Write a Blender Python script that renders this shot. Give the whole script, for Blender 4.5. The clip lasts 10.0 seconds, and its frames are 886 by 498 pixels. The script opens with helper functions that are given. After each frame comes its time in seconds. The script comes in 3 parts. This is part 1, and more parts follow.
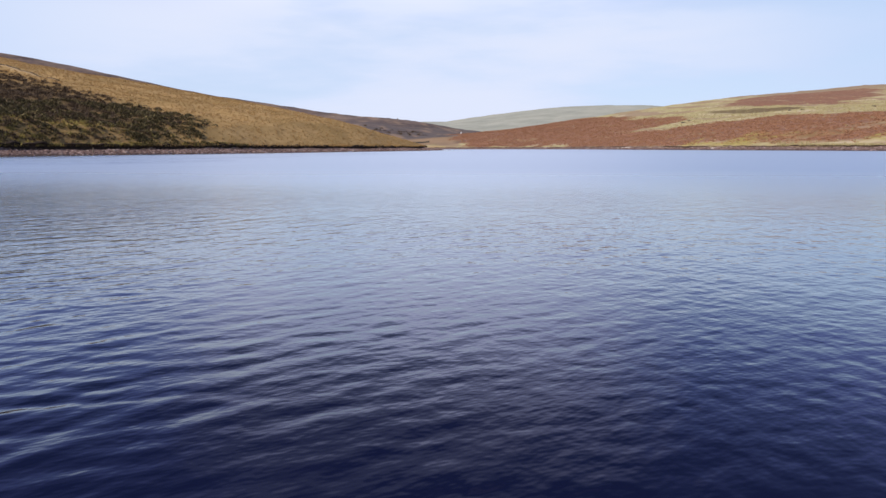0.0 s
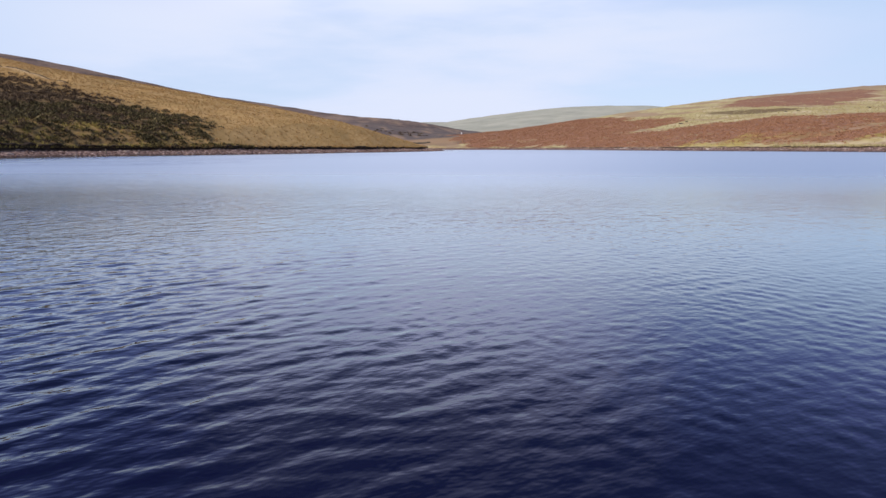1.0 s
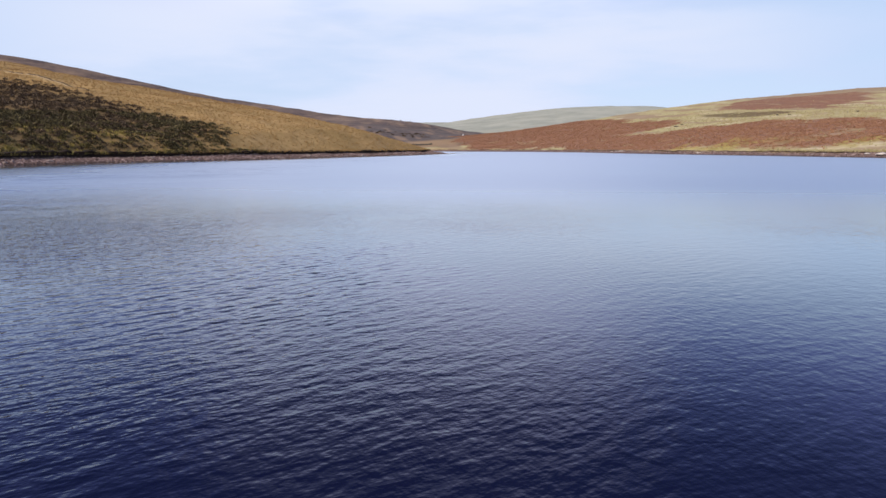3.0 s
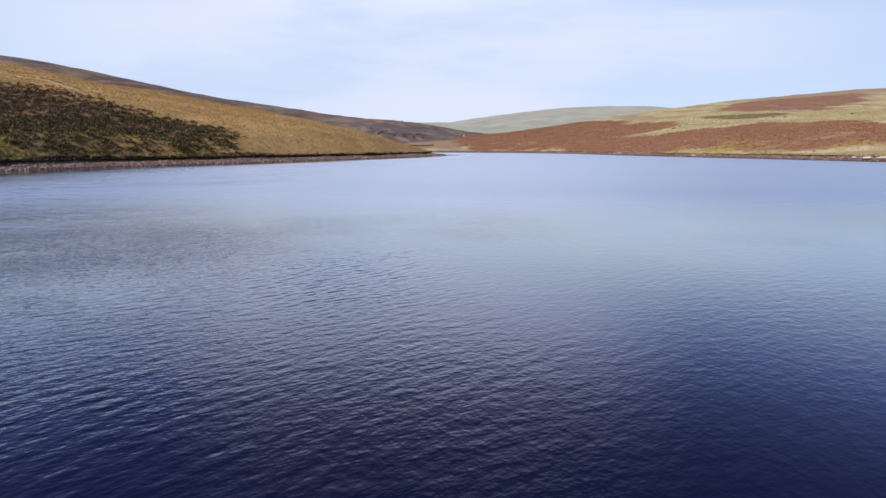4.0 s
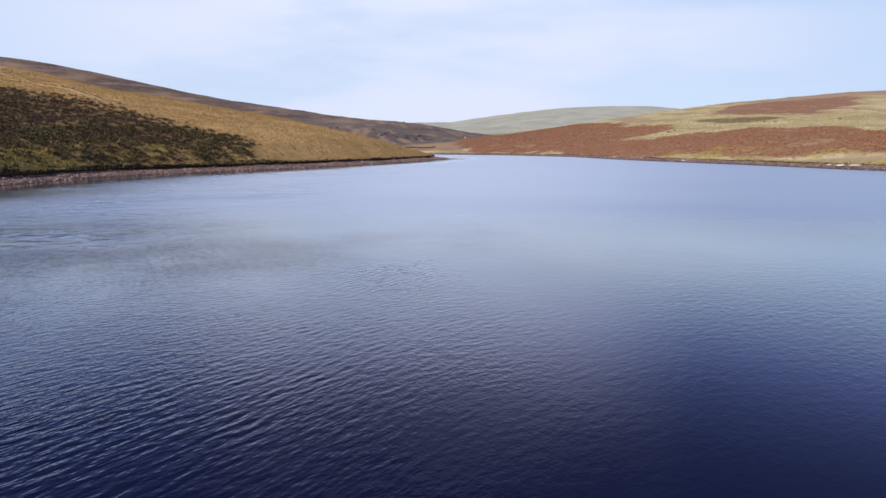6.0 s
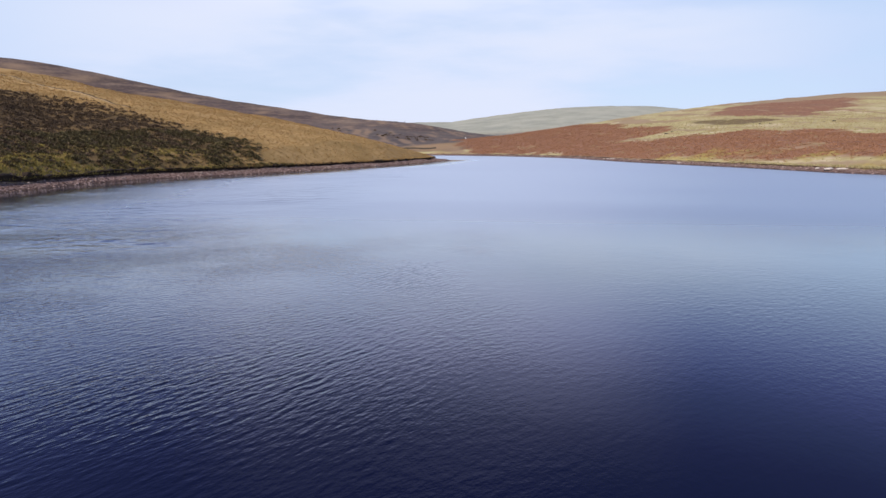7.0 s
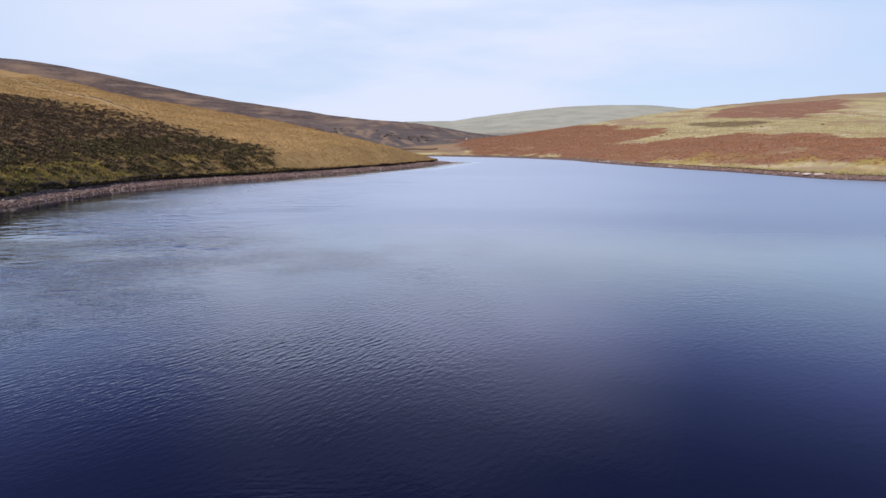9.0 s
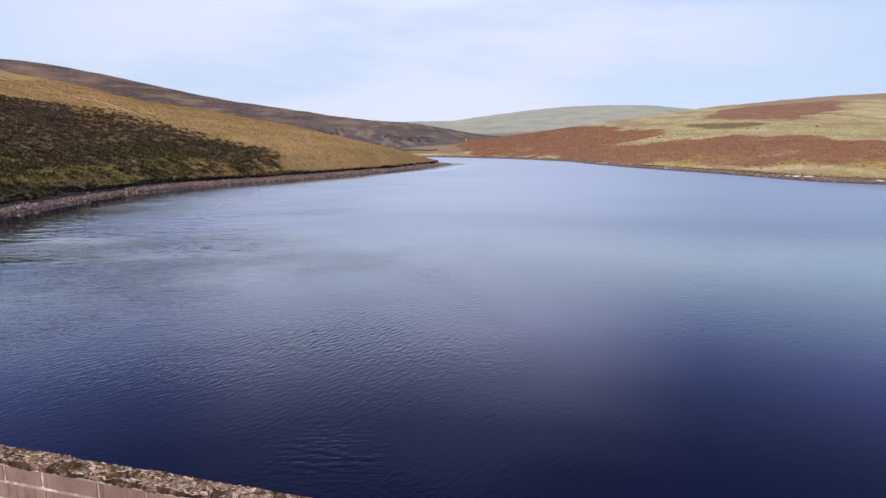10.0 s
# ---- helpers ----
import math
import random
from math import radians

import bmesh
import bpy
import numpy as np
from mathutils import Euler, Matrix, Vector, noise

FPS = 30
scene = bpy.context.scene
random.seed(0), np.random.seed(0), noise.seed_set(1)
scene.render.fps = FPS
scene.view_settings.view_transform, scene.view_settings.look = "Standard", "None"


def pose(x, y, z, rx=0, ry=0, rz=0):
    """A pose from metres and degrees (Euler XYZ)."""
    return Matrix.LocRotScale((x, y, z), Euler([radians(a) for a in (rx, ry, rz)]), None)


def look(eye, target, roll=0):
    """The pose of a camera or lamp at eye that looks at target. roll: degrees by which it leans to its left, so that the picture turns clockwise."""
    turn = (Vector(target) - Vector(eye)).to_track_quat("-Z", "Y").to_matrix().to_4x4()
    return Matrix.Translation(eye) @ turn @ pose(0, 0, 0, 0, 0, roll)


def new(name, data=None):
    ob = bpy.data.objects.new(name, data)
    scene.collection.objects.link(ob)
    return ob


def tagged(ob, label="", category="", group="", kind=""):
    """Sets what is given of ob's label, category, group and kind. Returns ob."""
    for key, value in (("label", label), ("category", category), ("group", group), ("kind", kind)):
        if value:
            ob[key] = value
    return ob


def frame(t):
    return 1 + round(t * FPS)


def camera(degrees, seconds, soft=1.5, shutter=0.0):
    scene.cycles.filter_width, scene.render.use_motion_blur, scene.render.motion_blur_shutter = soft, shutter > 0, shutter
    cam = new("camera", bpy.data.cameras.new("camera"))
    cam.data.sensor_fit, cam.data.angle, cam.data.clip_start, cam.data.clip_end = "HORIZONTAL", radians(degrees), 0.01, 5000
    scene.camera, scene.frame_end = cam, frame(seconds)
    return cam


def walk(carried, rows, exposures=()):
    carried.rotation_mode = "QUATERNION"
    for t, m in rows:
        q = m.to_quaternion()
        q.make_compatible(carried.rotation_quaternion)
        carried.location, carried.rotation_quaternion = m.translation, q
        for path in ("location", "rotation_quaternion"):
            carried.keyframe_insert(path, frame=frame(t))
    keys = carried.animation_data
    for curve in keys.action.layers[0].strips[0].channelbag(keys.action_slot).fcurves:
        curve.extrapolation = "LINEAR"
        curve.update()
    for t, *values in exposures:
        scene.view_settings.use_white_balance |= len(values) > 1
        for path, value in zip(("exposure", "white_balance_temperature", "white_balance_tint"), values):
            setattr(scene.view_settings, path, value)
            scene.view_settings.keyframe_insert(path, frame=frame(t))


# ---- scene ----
cam = camera(70.2, 10.0)
PATH = [
    (0, (0.03, 2.008, 0.82), (-0.123, 3.977, 0.503), -0.2),
    (0.5, (0.18, 0.44, 0.853), (0.027, 2.409, 0.537), -0.2),
    (1, (0.324, -1.27, 0.97), (0.169, 0.699, 0.654), -0.2),
    (1.5, (0.461, -3.103, 1.16), (0.304, -1.135, 0.845), -0.2),
    (2, (0.59, -5.044, 1.415), (0.432, -3.075, 1.1), -0.2),
    (2.5, (0.712, -7.074, 1.726), (0.553, -5.106, 1.41), -0.2),
    (3, (0.827, -9.18, 2.084), (0.667, -7.211, 1.767), -0.2),
    (3.5, (0.936, -11.347, 2.481), (0.774, -9.379, 2.164), -0.2),
    (4, (1.037, -13.562, 2.91), (0.874, -11.594, 2.592), -0.2),
    (4.5, (1.13, -15.814, 3.365), (0.967, -13.847, 3.046), -0.2),
    (5, (1.217, -18.092, 3.838), (1.053, -16.125, 3.519), -0.2),
    (5.5, (1.297, -20.386, 4.325), (1.131, -18.419, 4.005), -0.2),
    (6, (1.369, -22.688, 4.82), (1.203, -20.721, 4.499), -0.2),
    (6.5, (1.435, -24.989, 5.319), (1.268, -23.022, 4.996), -0.2),
    (7, (1.493, -27.284, 5.816), (1.326, -25.318, 5.493), -0.2),
    (7.5, (1.545, -29.567, 6.31), (1.376, -27.601, 5.985), -0.2),
    (8, (1.589, -31.834, 6.795), (1.42, -29.868, 6.469), -0.2),
    (8.5, (1.626, -34.081, 7.27), (1.458, -32.116, 6.944), -0.2),
    (9, (1.656, -36.307, 7.734), (1.488, -34.341, 7.405), -0.2),
    (9.5, (1.679, -38.51, 8.183), (1.511, -36.545, 7.854), -0.2),
    (10, (1.694, -40.69, 8.617), (1.527, -38.725, 8.287), -0.2),
]
walk(cam, [(t, look(eye, target, roll)) for t, eye, target, roll in PATH])

# ---------------------------------------------------------------- daylight
SUN_FROM, SUN_HIGH = 222.0, 41.0  # degrees: bearing clockwise from +y, and height
sun = new("sun", bpy.data.lights.new("sun", "SUN"))
sun.data.energy, sun.data.angle, sun.data.color = 3.9, radians(0.6), (1.0, 0.90, 0.78)
sun.matrix_world = pose(0, 0, 60, 90 - SUN_HIGH, 0, 180 - SUN_FROM)

world = bpy.data.worlds.new("world")
scene.world = world
world.use_nodes = True
wn, wl = world.node_tree.nodes, world.node_tree.links
wn.clear()
sky = wn.new("ShaderNodeTexSky")
sky.sky_type, sky.sun_disc = "NISHITA", False
sky.sun_elevation, sky.sun_rotation = radians(SUN_HIGH), radians(SUN_FROM)
sky.altitude, sky.air_density, sky.dust_density, sky.ozone_density = 300, 1.0, 0.5, 3.0
coords = wn.new("ShaderNodeTexCoord")
squash = wn.new("ShaderNodeMapping")
squash.inputs["Scale"].default_value = (1.0, 1.3, 5.0)
squash.inputs["Rotation"].default_value = (0.0, radians(14), radians(20))
wisp = wn.new("ShaderNodeTexNoise")
wisp.inputs["Scale"].default_value, wisp.inputs["Detail"].default_value, wisp.inputs["Roughness"].default_value = 2.2, 6.0, 0.5
spread = wn.new("ShaderNodeMapRange")
for name, value in (("From Min", 0.36), ("From Max", 0.66), ("To Min", -0.16), ("To Max", 0.18)):
    spread.inputs[name].default_value = value
veil = wn.new("ShaderNodeMix")
veil.data_type = "RGBA"
tint = wn.new("ShaderNodeBackground")
tint.inputs["Strength"].default_value = 0.12
out = wn.new("ShaderNodeOutputWorld")
wl.new(coords.outputs["Generated"], squash.inputs["Vector"])
wl.new(squash.outputs["Vector"], wisp.inputs["Vector"])
wl.new(wisp.outputs["Fac"], spread.inputs["Value"])
rise = wn.new("ShaderNodeSeparateXYZ")
wl.new(coords.outputs["Generated"], rise.inputs[0])
low = wn.new("ShaderNodeMapRange")
for name, value in (("From Min", 0.26), ("From Max", 0.535), ("To Min", 0.97), ("To Max", 0.04)):
    low.inputs[name].default_value = value
wl.new(rise.outputs["Z"], low.inputs["Value"])
both = wn.new("ShaderNodeMath")
both.operation, both.use_clamp = "ADD", True
wl.new(low.outputs["Result"], both.inputs[0])
wl.new(spread.outputs["Result"], both.inputs[1])
wl.new(both.outputs[0], veil.inputs["Factor"])


def sky_span(socket, low_end, high_end):
    n = wn.new("ShaderNodeMapRange")
    n.interpolation_type = "SMOOTHSTEP"
    n.inputs["From Min"].default_value, n.inputs["From Max"].default_value = low_end, high_end
    wl.new(socket, n.inputs["Value"])
    return n.outputs["Result"]


def sky_mix(fac, a, b):
    n = wn.new("ShaderNodeMix")
    n.data_type = "RGBA"
    wl.new(fac, n.inputs["Factor"])
    for socket, value in ((n.inputs["A"], a), (n.inputs["B"], b)):
        if isinstance(value, tuple):
            socket.default_value = (*value, 1)
        else:
            wl.new(value, socket)
    return n.outputs["Result"]


# thin high cloud: milky near the horizon, bluer above, thicker and brighter over the north-north-west
level = wn.new("ShaderNodeVectorMath")
level.operation = "MULTIPLY"
level.inputs[1].default_value = (1.0, 1.0, 0.0)
wl.new(coords.outputs["Generated"], level.inputs[0])
compass = wn.new("ShaderNodeVectorMath")
compass.operation = "NORMALIZE"
wl.new(level.outputs[0], compass.inputs[0])
north = wn.new("ShaderNodeVectorMath")
north.operation = "DOT_PRODUCT"
north.inputs[1].default_value = (math.sin(radians(-8)), math.cos(radians(-8)), 0.0)
wl.new(compass.outputs[0], north.inputs[0])
side = wn.new("ShaderNodeSeparateXYZ")
wl.new(compass.outputs[0], side.inputs[0])
sheet = wn.new("ShaderNodeMath")
sheet.operation = "MULTIPLY"
wl.new(sky_span(side.outputs["X"], -0.56, -0.36), sheet.inputs[0])
wl.new(sky_span(north.outputs["Value"], 0.885, 0.998), sheet.inputs[1])
above = sky_mix(sheet.outputs[0], (2.35, 2.85, 7.2), (9.0, 8.9, 13.5))
thin = sky_span(wisp.outputs["Fac"], 0.36, 0.64)
haze = sky_mix(thin, (5.25, 6.25, 8.35), (6.25, 6.78, 8.3))
haze = sky_mix(sky_span(north.outputs["Value"], 0.78, 0.97), (4.85, 5.95, 8.1), haze)
wl.new(sky_mix(sky_span(rise.outputs["Z"], 0.175, 0.335), haze, above), veil.inputs["B"])
wl.new(sky.outputs["Color"], veil.inputs["A"])
wl.new(veil.outputs["Result"], tint.inputs["Color"])
wl.new(tint.outputs["Background"], out.inputs["Surface"])


# ---------------------------------------------------------------- materials
class Nodes:
    """A node material under construction."""

    def __init__(self, name, gloss=0.9):
        self.material = bpy.data.materials.new(name)
        self.material.use_nodes = True
        self.tree = self.material.node_tree
        self.shader = self.tree.nodes["Principled BSDF"]
        self.shader.inputs["Roughness"].default_value = gloss
        self.shader.inputs["Specular IOR Level"].default_value = 0.2
        self.where = self.node("ShaderNodeNewGeometry").outputs["Position"]

    def node(self, kind, **values):
        n = self.tree.nodes.new(kind)
        for key, value in values.items():
            n.inputs[key.replace("_", " ")].default_value = value
        return n

    def link(self, a, b):
        self.tree.links.new(a, b)

    def noise(self, scale, detail=4.0, roughness=0.55, stretch=None, source=None):
        n = self.node("ShaderNodeTexNoise", Scale=scale, Detail=detail, Roughness=roughness)
        v = source or self.where
        if stretch:
            m = self.node("ShaderNodeMapping", Scale=stretch)
            self.link(v, m.inputs["Vector"])
            v = m.outputs["Vector"]
        self.link(v, n.inputs["Vector"])
        return n.outputs["Fac"]

    def span(self, value, low, high, a=0.0, b=1.0):
        n = self.node("ShaderNodeMapRange", From_Min=low, From_Max=high, To_Min=a, To_Max=b)
        self.link(value, n.inputs["Value"])
        return n.outputs["Result"]

    def ramp(self, value, *stops):
        n = self.node("ShaderNodeValToRGB")
        e = n.color_ramp.elements
        e[0].position, e[0].color = stops[0][0], (*stops[0][1], 1)
        e[1].position, e[1].color = stops[-1][0], (*stops[-1][1], 1)
        for at, colour in stops[1:-1]:
            e.new(at).color = (*colour, 1)
        self.link(value, n.inputs["Fac"])
        return n.outputs["Color"]

    def mix(self, fac, a, b, mode="MIX"):
        n = self.node("ShaderNodeMix")
        n.data_type, n.blend_type = "RGBA", mode
        for socket, value in ((n.inputs["Factor"], fac), (n.inputs["A"], a), (n.inputs["B"], b)):
            if isinstance(value, (int, float)):
                socket.default_value = value
            elif isinstance(value, tuple):
                socket.default_value = (*value, 1)
            else:
                self.link(value, socket)
        return n.outputs["Result"]

    def math(self, how, a, b=None):
        n = self.node("ShaderNodeMath")
        n.operation = how
        for i, value in enumerate((a, b)):
            if isinstance(value, (int, float)):
                n.inputs[i].default_value = value
            elif value is not None:
                self.link(value, n.inputs[i])
        return n.outputs[0]

    def attribute(self, name):
        n = self.node("ShaderNodeAttribute")
        n.attribute_name = name
        s = self.node("ShaderNodeSeparateColor")
        self.link(n.outputs["Color"], s.inputs["Color"])
        return s.outputs["Red"], s.outputs["Green"], s.outputs["Blue"], n.outputs["Alpha"]

    def relief(self, value, distance, strength=1.0, below=None):
        n = self.node("ShaderNodeBump", Strength=strength, Distance=distance)
        self.link(value, n.inputs["Height"])
        if below is not None:
            self.link(below, n.inputs["Normal"])
        self.link(n.outputs["Normal"], self.shader.inputs["Normal"])
        return n.outputs["Normal"]

    def paint(self, colour):
        self.link(colour, self.shader.inputs["Base Color"])
        return self.material


def ground_material():
    m = Nodes("moorland_turf", 0.95)
    m.shader.inputs["Specular IOR Level"].default_value = 0.1
    bracken, heather, green, pale = m.attribute("cover")
    shore, moor, tracks, brown = m.attribute("bare")
    fine, mid, broad = m.noise(2.6, 5, 0.65), m.noise(0.5, 4, 0.6), m.noise(0.07, 4, 0.6)
    streak = m.noise(0.35, 4, 0.6, stretch=(1.0, 1.0, 5.0))
    gold = m.ramp(mid, (0.3, (0.32, 0.197, 0.078)), (0.5, (0.42, 0.267, 0.110)), (0.7, (0.49, 0.325, 0.145)))
    gold = m.mix(m.span(broad, 0.42, 0.62), gold, m.ramp(fine, (0.3, (0.255, 0.165, 0.062)), (0.7, (0.41, 0.265, 0.108))))
    ling = m.ramp(fine, (0.3, (0.055, 0.036, 0.020)), (0.55, (0.135, 0.090, 0.046)), (0.75, (0.25, 0.172, 0.086)))
    lush = m.ramp(mid, (0.3, (0.25, 0.190, 0.050)), (0.7, (0.45, 0.355, 0.105)))
    fern = m.ramp(mid, (0.28, (0.21, 0.106, 0.066)), (0.5, (0.265, 0.137, 0.087)), (0.72, (0.33, 0.18, 0.115)))
    fern = m.mix(m.span(broad, 0.4, 0.7, 0.0, 0.6), fern, (0.215, 0.118, 0.082))
    across = m.noise(0.05, 5, 0.65, stretch=(1.0, 0.55, 5.0))
    straw = m.ramp(mid, (0.3, (0.355, 0.298, 0.147)), (0.55, (0.455, 0.386, 0.203)), (0.75, (0.52, 0.455, 0.258)))
    straw = m.mix(m.span(across, 0.52, 0.64, 0.0, 0.75), straw, (0.34, 0.215, 0.125))
    straw = m.mix(m.span(streak, 0.5, 0.68, 0.0, 0.5), straw, (0.33, 0.275, 0.12))
    blond = m.noise(0.09, 5, 0.65, stretch=(0.5, 0.3, 6.0))
    straw = m.mix(m.span(blond, 0.54, 0.64, 0.0, 0.7), straw, (0.60, 0.49, 0.36))
    bands = m.noise(0.016, 6, 0.68, stretch=(1.0, 0.6, 9.0))
    hags = m.ramp(bands, (0.36, (0.082, 0.060, 0.056)), (0.5, (0.125, 0.090, 0.084)), (0.58, (0.185, 0.133, 0.112)), (0.68, (0.29, 0.21, 0.155)))
    hags = m.mix(m.span(m.noise(0.25, 4, 0.6), 0.4, 0.7, 0.0, 0.5), hags, (0.07, 0.055, 0.048))
    hags = m.mix(m.span(m.noise(0.16, 6, 0.75, stretch=(1.0, 0.7, 4.0)), 0.5, 0.62, 0.0, 0.6), hags, (0.25, 0.175, 0.12))
    grit = m.ramp(m.noise(3.5, 6, 0.7), (0.3, (0.08, 0.050, 0.043)), (0.5, (0.19, 0.126, 0.110)), (0.7, (0.37, 0.262, 0.232)))
    flank = m.node("ShaderNodeSeparateXYZ")
    m.link(m.where, flank.inputs[0])
    slope = m.math("ADD", flank.outputs["Z"], m.span(m.noise(0.02, 5, 0.65), 0.3, 0.7, -14, 14))
    ling_dark = m.ramp(m.noise(0.12, 6, 0.7, stretch=(1.0, 0.7, 3.0)), (0.35, (0.084, 0.071, 0.072)), (0.55, (0.130, 0.108, 0.101)), (0.72, (0.21, 0.165, 0.135)))
    hags = m.mix(m.span(slope, 14.0, 30.0, 0.85, 0.0), hags, ling_dark)
    c = gold
    for weight, colour in ((pale, straw), (moor, hags), (brown, (0.30, 0.205, 0.137)), (bracken, fern), (green, lush), (heather, ling)):
        c = m.mix(weight, c, colour)
    # pale haze over the far hill, painted into the ground colour
    far_haze, _, _, _ = m.attribute("far_haze")
    c = m.mix(far_haze, c, m.ramp(m.noise(0.02, 5, 0.6), (0.35, (0.315, 0.322, 0.268)), (0.65, (0.43, 0.417, 0.342))))
    c = m.mix(tracks, c, (0.46, 0.34, 0.17))
    height = m.node("ShaderNodeSeparateXYZ")
    m.link(m.where, height.inputs[0])
    damp = m.span(height.outputs["Z"], 0.10, 0.34)
    grit = m.mix(damp, (0.075, 0.05, 0.042), grit)
    c = m.mix(shore, c, grit)
    n = m.relief(m.noise(1.1, 5, 0.65), 0.13, 0.7)
    m.relief(m.noise(6.0, 4, 0.7), 0.06, 0.6, n)
    return m.paint(c)


def water_material():
    """Deep water: a dark blue body under a surface whose gloss follows Fresnel's law."""
    m = Nodes("lake_water")
    m.tree.nodes.remove(m.shader)
    lost, wind, chop, lee = m.attribute("ripples")
    swell, lap, ruffle, _ = m.attribute("swell")
    body = m.node("ShaderNodeBsdfDiffuse", Color=(0.0026, 0.0024, 0.022, 1))
    gloss = m.node("ShaderNodeBsdfAnisotropic", Color=(0.925, 0.98, 0.99, 1))
    gloss.distribution = "MULTI_GGX"
    share = m.node("ShaderNodeFresnel", IOR=1.35)
    mixed = m.node("ShaderNodeMixShader")
    strength = m.ramp(share.outputs["Fac"], *[(at, (v, v, v)) for at, v in ((0.0, 0.012), (0.09, 0.056), (0.13, 0.122), (0.2, 0.285), (0.38, 0.60), (0.6, 0.83), (1.0, 1.0))])
    m.link(strength, mixed.inputs["Fac"])
    m.link(body.outputs["BSDF"], mixed.inputs[1])
    m.link(gloss.outputs["BSDF"], mixed.inputs[2])
    m.link(mixed.outputs["Shader"], m.tree.nodes["Material Output"].inputs["Surface"])

    def train(turn, length, scale):
        n = m.node("ShaderNodeMapping", Rotation=(0, 0, radians(turn)), Scale=(length, 1.0, 1.0))
        n.vector_type = "TEXTURE"
        m.link(m.where, n.inputs["Vector"])
        return m.noise(scale, 2, 0.5, source=n.outputs["Vector"])

    def crests(turn, length, scale, start=0.5):
        """Short ridges with calm water between them."""
        return m.span(train(turn, length, scale), start, start + 0.24)

    lane = m.noise(0.05, 4, 0.6, stretch=(0.25, 1.0, 1.0))
    m.link(m.math("MULTIPLY", chop, m.span(lane, 0.35, 0.65, 0.85, 1.12)), gloss.inputs["Roughness"])
    patch = m.math("MULTIPLY", wind, m.span(m.noise(0.11, 3, 0.5), 0.38, 0.62, 0.4, 1.0))
    below = None
    small = m.math("MULTIPLY", m.math("MAXIMUM", lost, 0.35), patch)
    for value, weight, distance in ((train(40, 1.9, 5.0), small, 0.026), (train(-55, 1.8, 9.0), small, 0.011), (train(30, 1.7, 16.0), patch, 0.0075),
                                    (crests(12, 3.2, 1.7), m.math("MULTIPLY", swell, patch), 0.03), (train(60, 2.7, 5.6), lee, 0.020), (train(6, 3.0, 4.6), ruffle, 0.022),
                                    (train(8, 1.6, 0.5), lap, 0.20), (train(-14, 1.8, 1.3), lap, 0.08)):
        n = m.node("ShaderNodeBump", Strength=1.0, Distance=distance)
        m.link(m.math("MULTIPLY", value, weight), n.inputs["Height"])
        if below:
            m.link(below, n.inputs["Normal"])
        below = n.outputs["Normal"]
    m.link(below, gloss.inputs["Normal"])
    m.link(below, share.inputs["Normal"])
    return m.material


def leaf_material(name, dark, middle, light, gloss=0.8):
    m = Nodes(name, gloss)
    g = m.node("ShaderNodeNewGeometry")
    c = m.ramp(g.outputs["Random Per Island"], (0.0, dark), (0.5, middle), (1.0, light))
    return m.paint(m.mix(m.span(m.noise(0.12, 3), 0.35, 0.65, 0.0, 0.35), c, dark))


def stone_material(name, dark, light, scale=4.0, blotch=None, gloss=0.85):
    m = Nodes(name, gloss)
    place = m.node("ShaderNodeObjectInfo")
    c = m.ramp(m.noise(scale, 6, 0.65), (0.3, dark), (0.7, light))
    c = m.mix(m.math("MULTIPLY", place.outputs["Random"], 0.4), c, tuple(v * 0.75 for v in dark))
    if blotch:
        c = m.mix(m.span(m.noise(scale * 0.7, 5, 0.7), 0.52, 0.62), c, blotch)
    m.relief(m.noise(scale * 4, 6, 0.7), 0.02, 0.6)
    return m.paint(c)


GROUND, LAKE = ground_material(), water_material()
HEATHER = leaf_material("heather_leaf", (0.038, 0.025, 0.017), (0.110, 0.074, 0.047), (0.30, 0.210, 0.128))
HEATHER_GREEN = leaf_material("green_heather_leaf", (0.036, 0.029, 0.014), (0.108, 0.087, 0.040), (0.27, 0.212, 0.095))
TUSSOCK = leaf_material("moor_grass_blade", (0.37, 0.230, 0.093), (0.42, 0.268, 0.111), (0.47, 0.308, 0.133))
RUSH = leaf_material("green_grass_blade", (0.22, 0.170, 0.045), (0.36, 0.28, 0.078), (0.50, 0.395, 0.125))
FERN = leaf_material("dead_bracken_frond", (0.34, 0.178, 0.101), (0.41, 0.220, 0.128), (0.48, 0.27, 0.162))
STRAW = leaf_material("straw_blade", (0.366, 0.306, 0.15), (0.453, 0.38, 0.198), (0.52, 0.45, 0.25))
EARTH = stone_material("bank_earth", (0.10, 0.066, 0.045), (0.28, 0.20, 0.145), 1.6)
TREAD = stone_material("worn_earth", (0.30, 0.205, 0.10), (0.46, 0.325, 0.165), 0.8)
PEAT = stone_material("wet_peat", (0.014, 0.009, 0.006), (0.085, 0.055, 0.036), 2.2)
SHINGLE = leaf_material("shore_shingle", (0.060, 0.036, 0.031), (0.17, 0.108, 0.093), (0.46, 0.335, 0.295), 0.9)
BOULDER = stone_material("shore_boulder_stone", (0.14, 0.10, 0.09), (0.42, 0.34, 0.30), 3.0)
PALE_ROCK = stone_material("bleached_rock", (0.50, 0.42, 0.37), (0.78, 0.70, 0.64), 2.5)
DARK_ROCK = stone_material("dark_lichened_rock", (0.04, 0.035, 0.03), (0.13, 0.11, 0.09), 2.0)
LIME = stone_material("lime_mortar", (0.26, 0.19, 0.165), (0.58, 0.47, 0.42), 5.0, (0.86, 0.77, 0.70))
WOOD = stone_material("weathered_wood", (0.10, 0.075, 0.055), (0.24, 0.19, 0.15), 6.0)
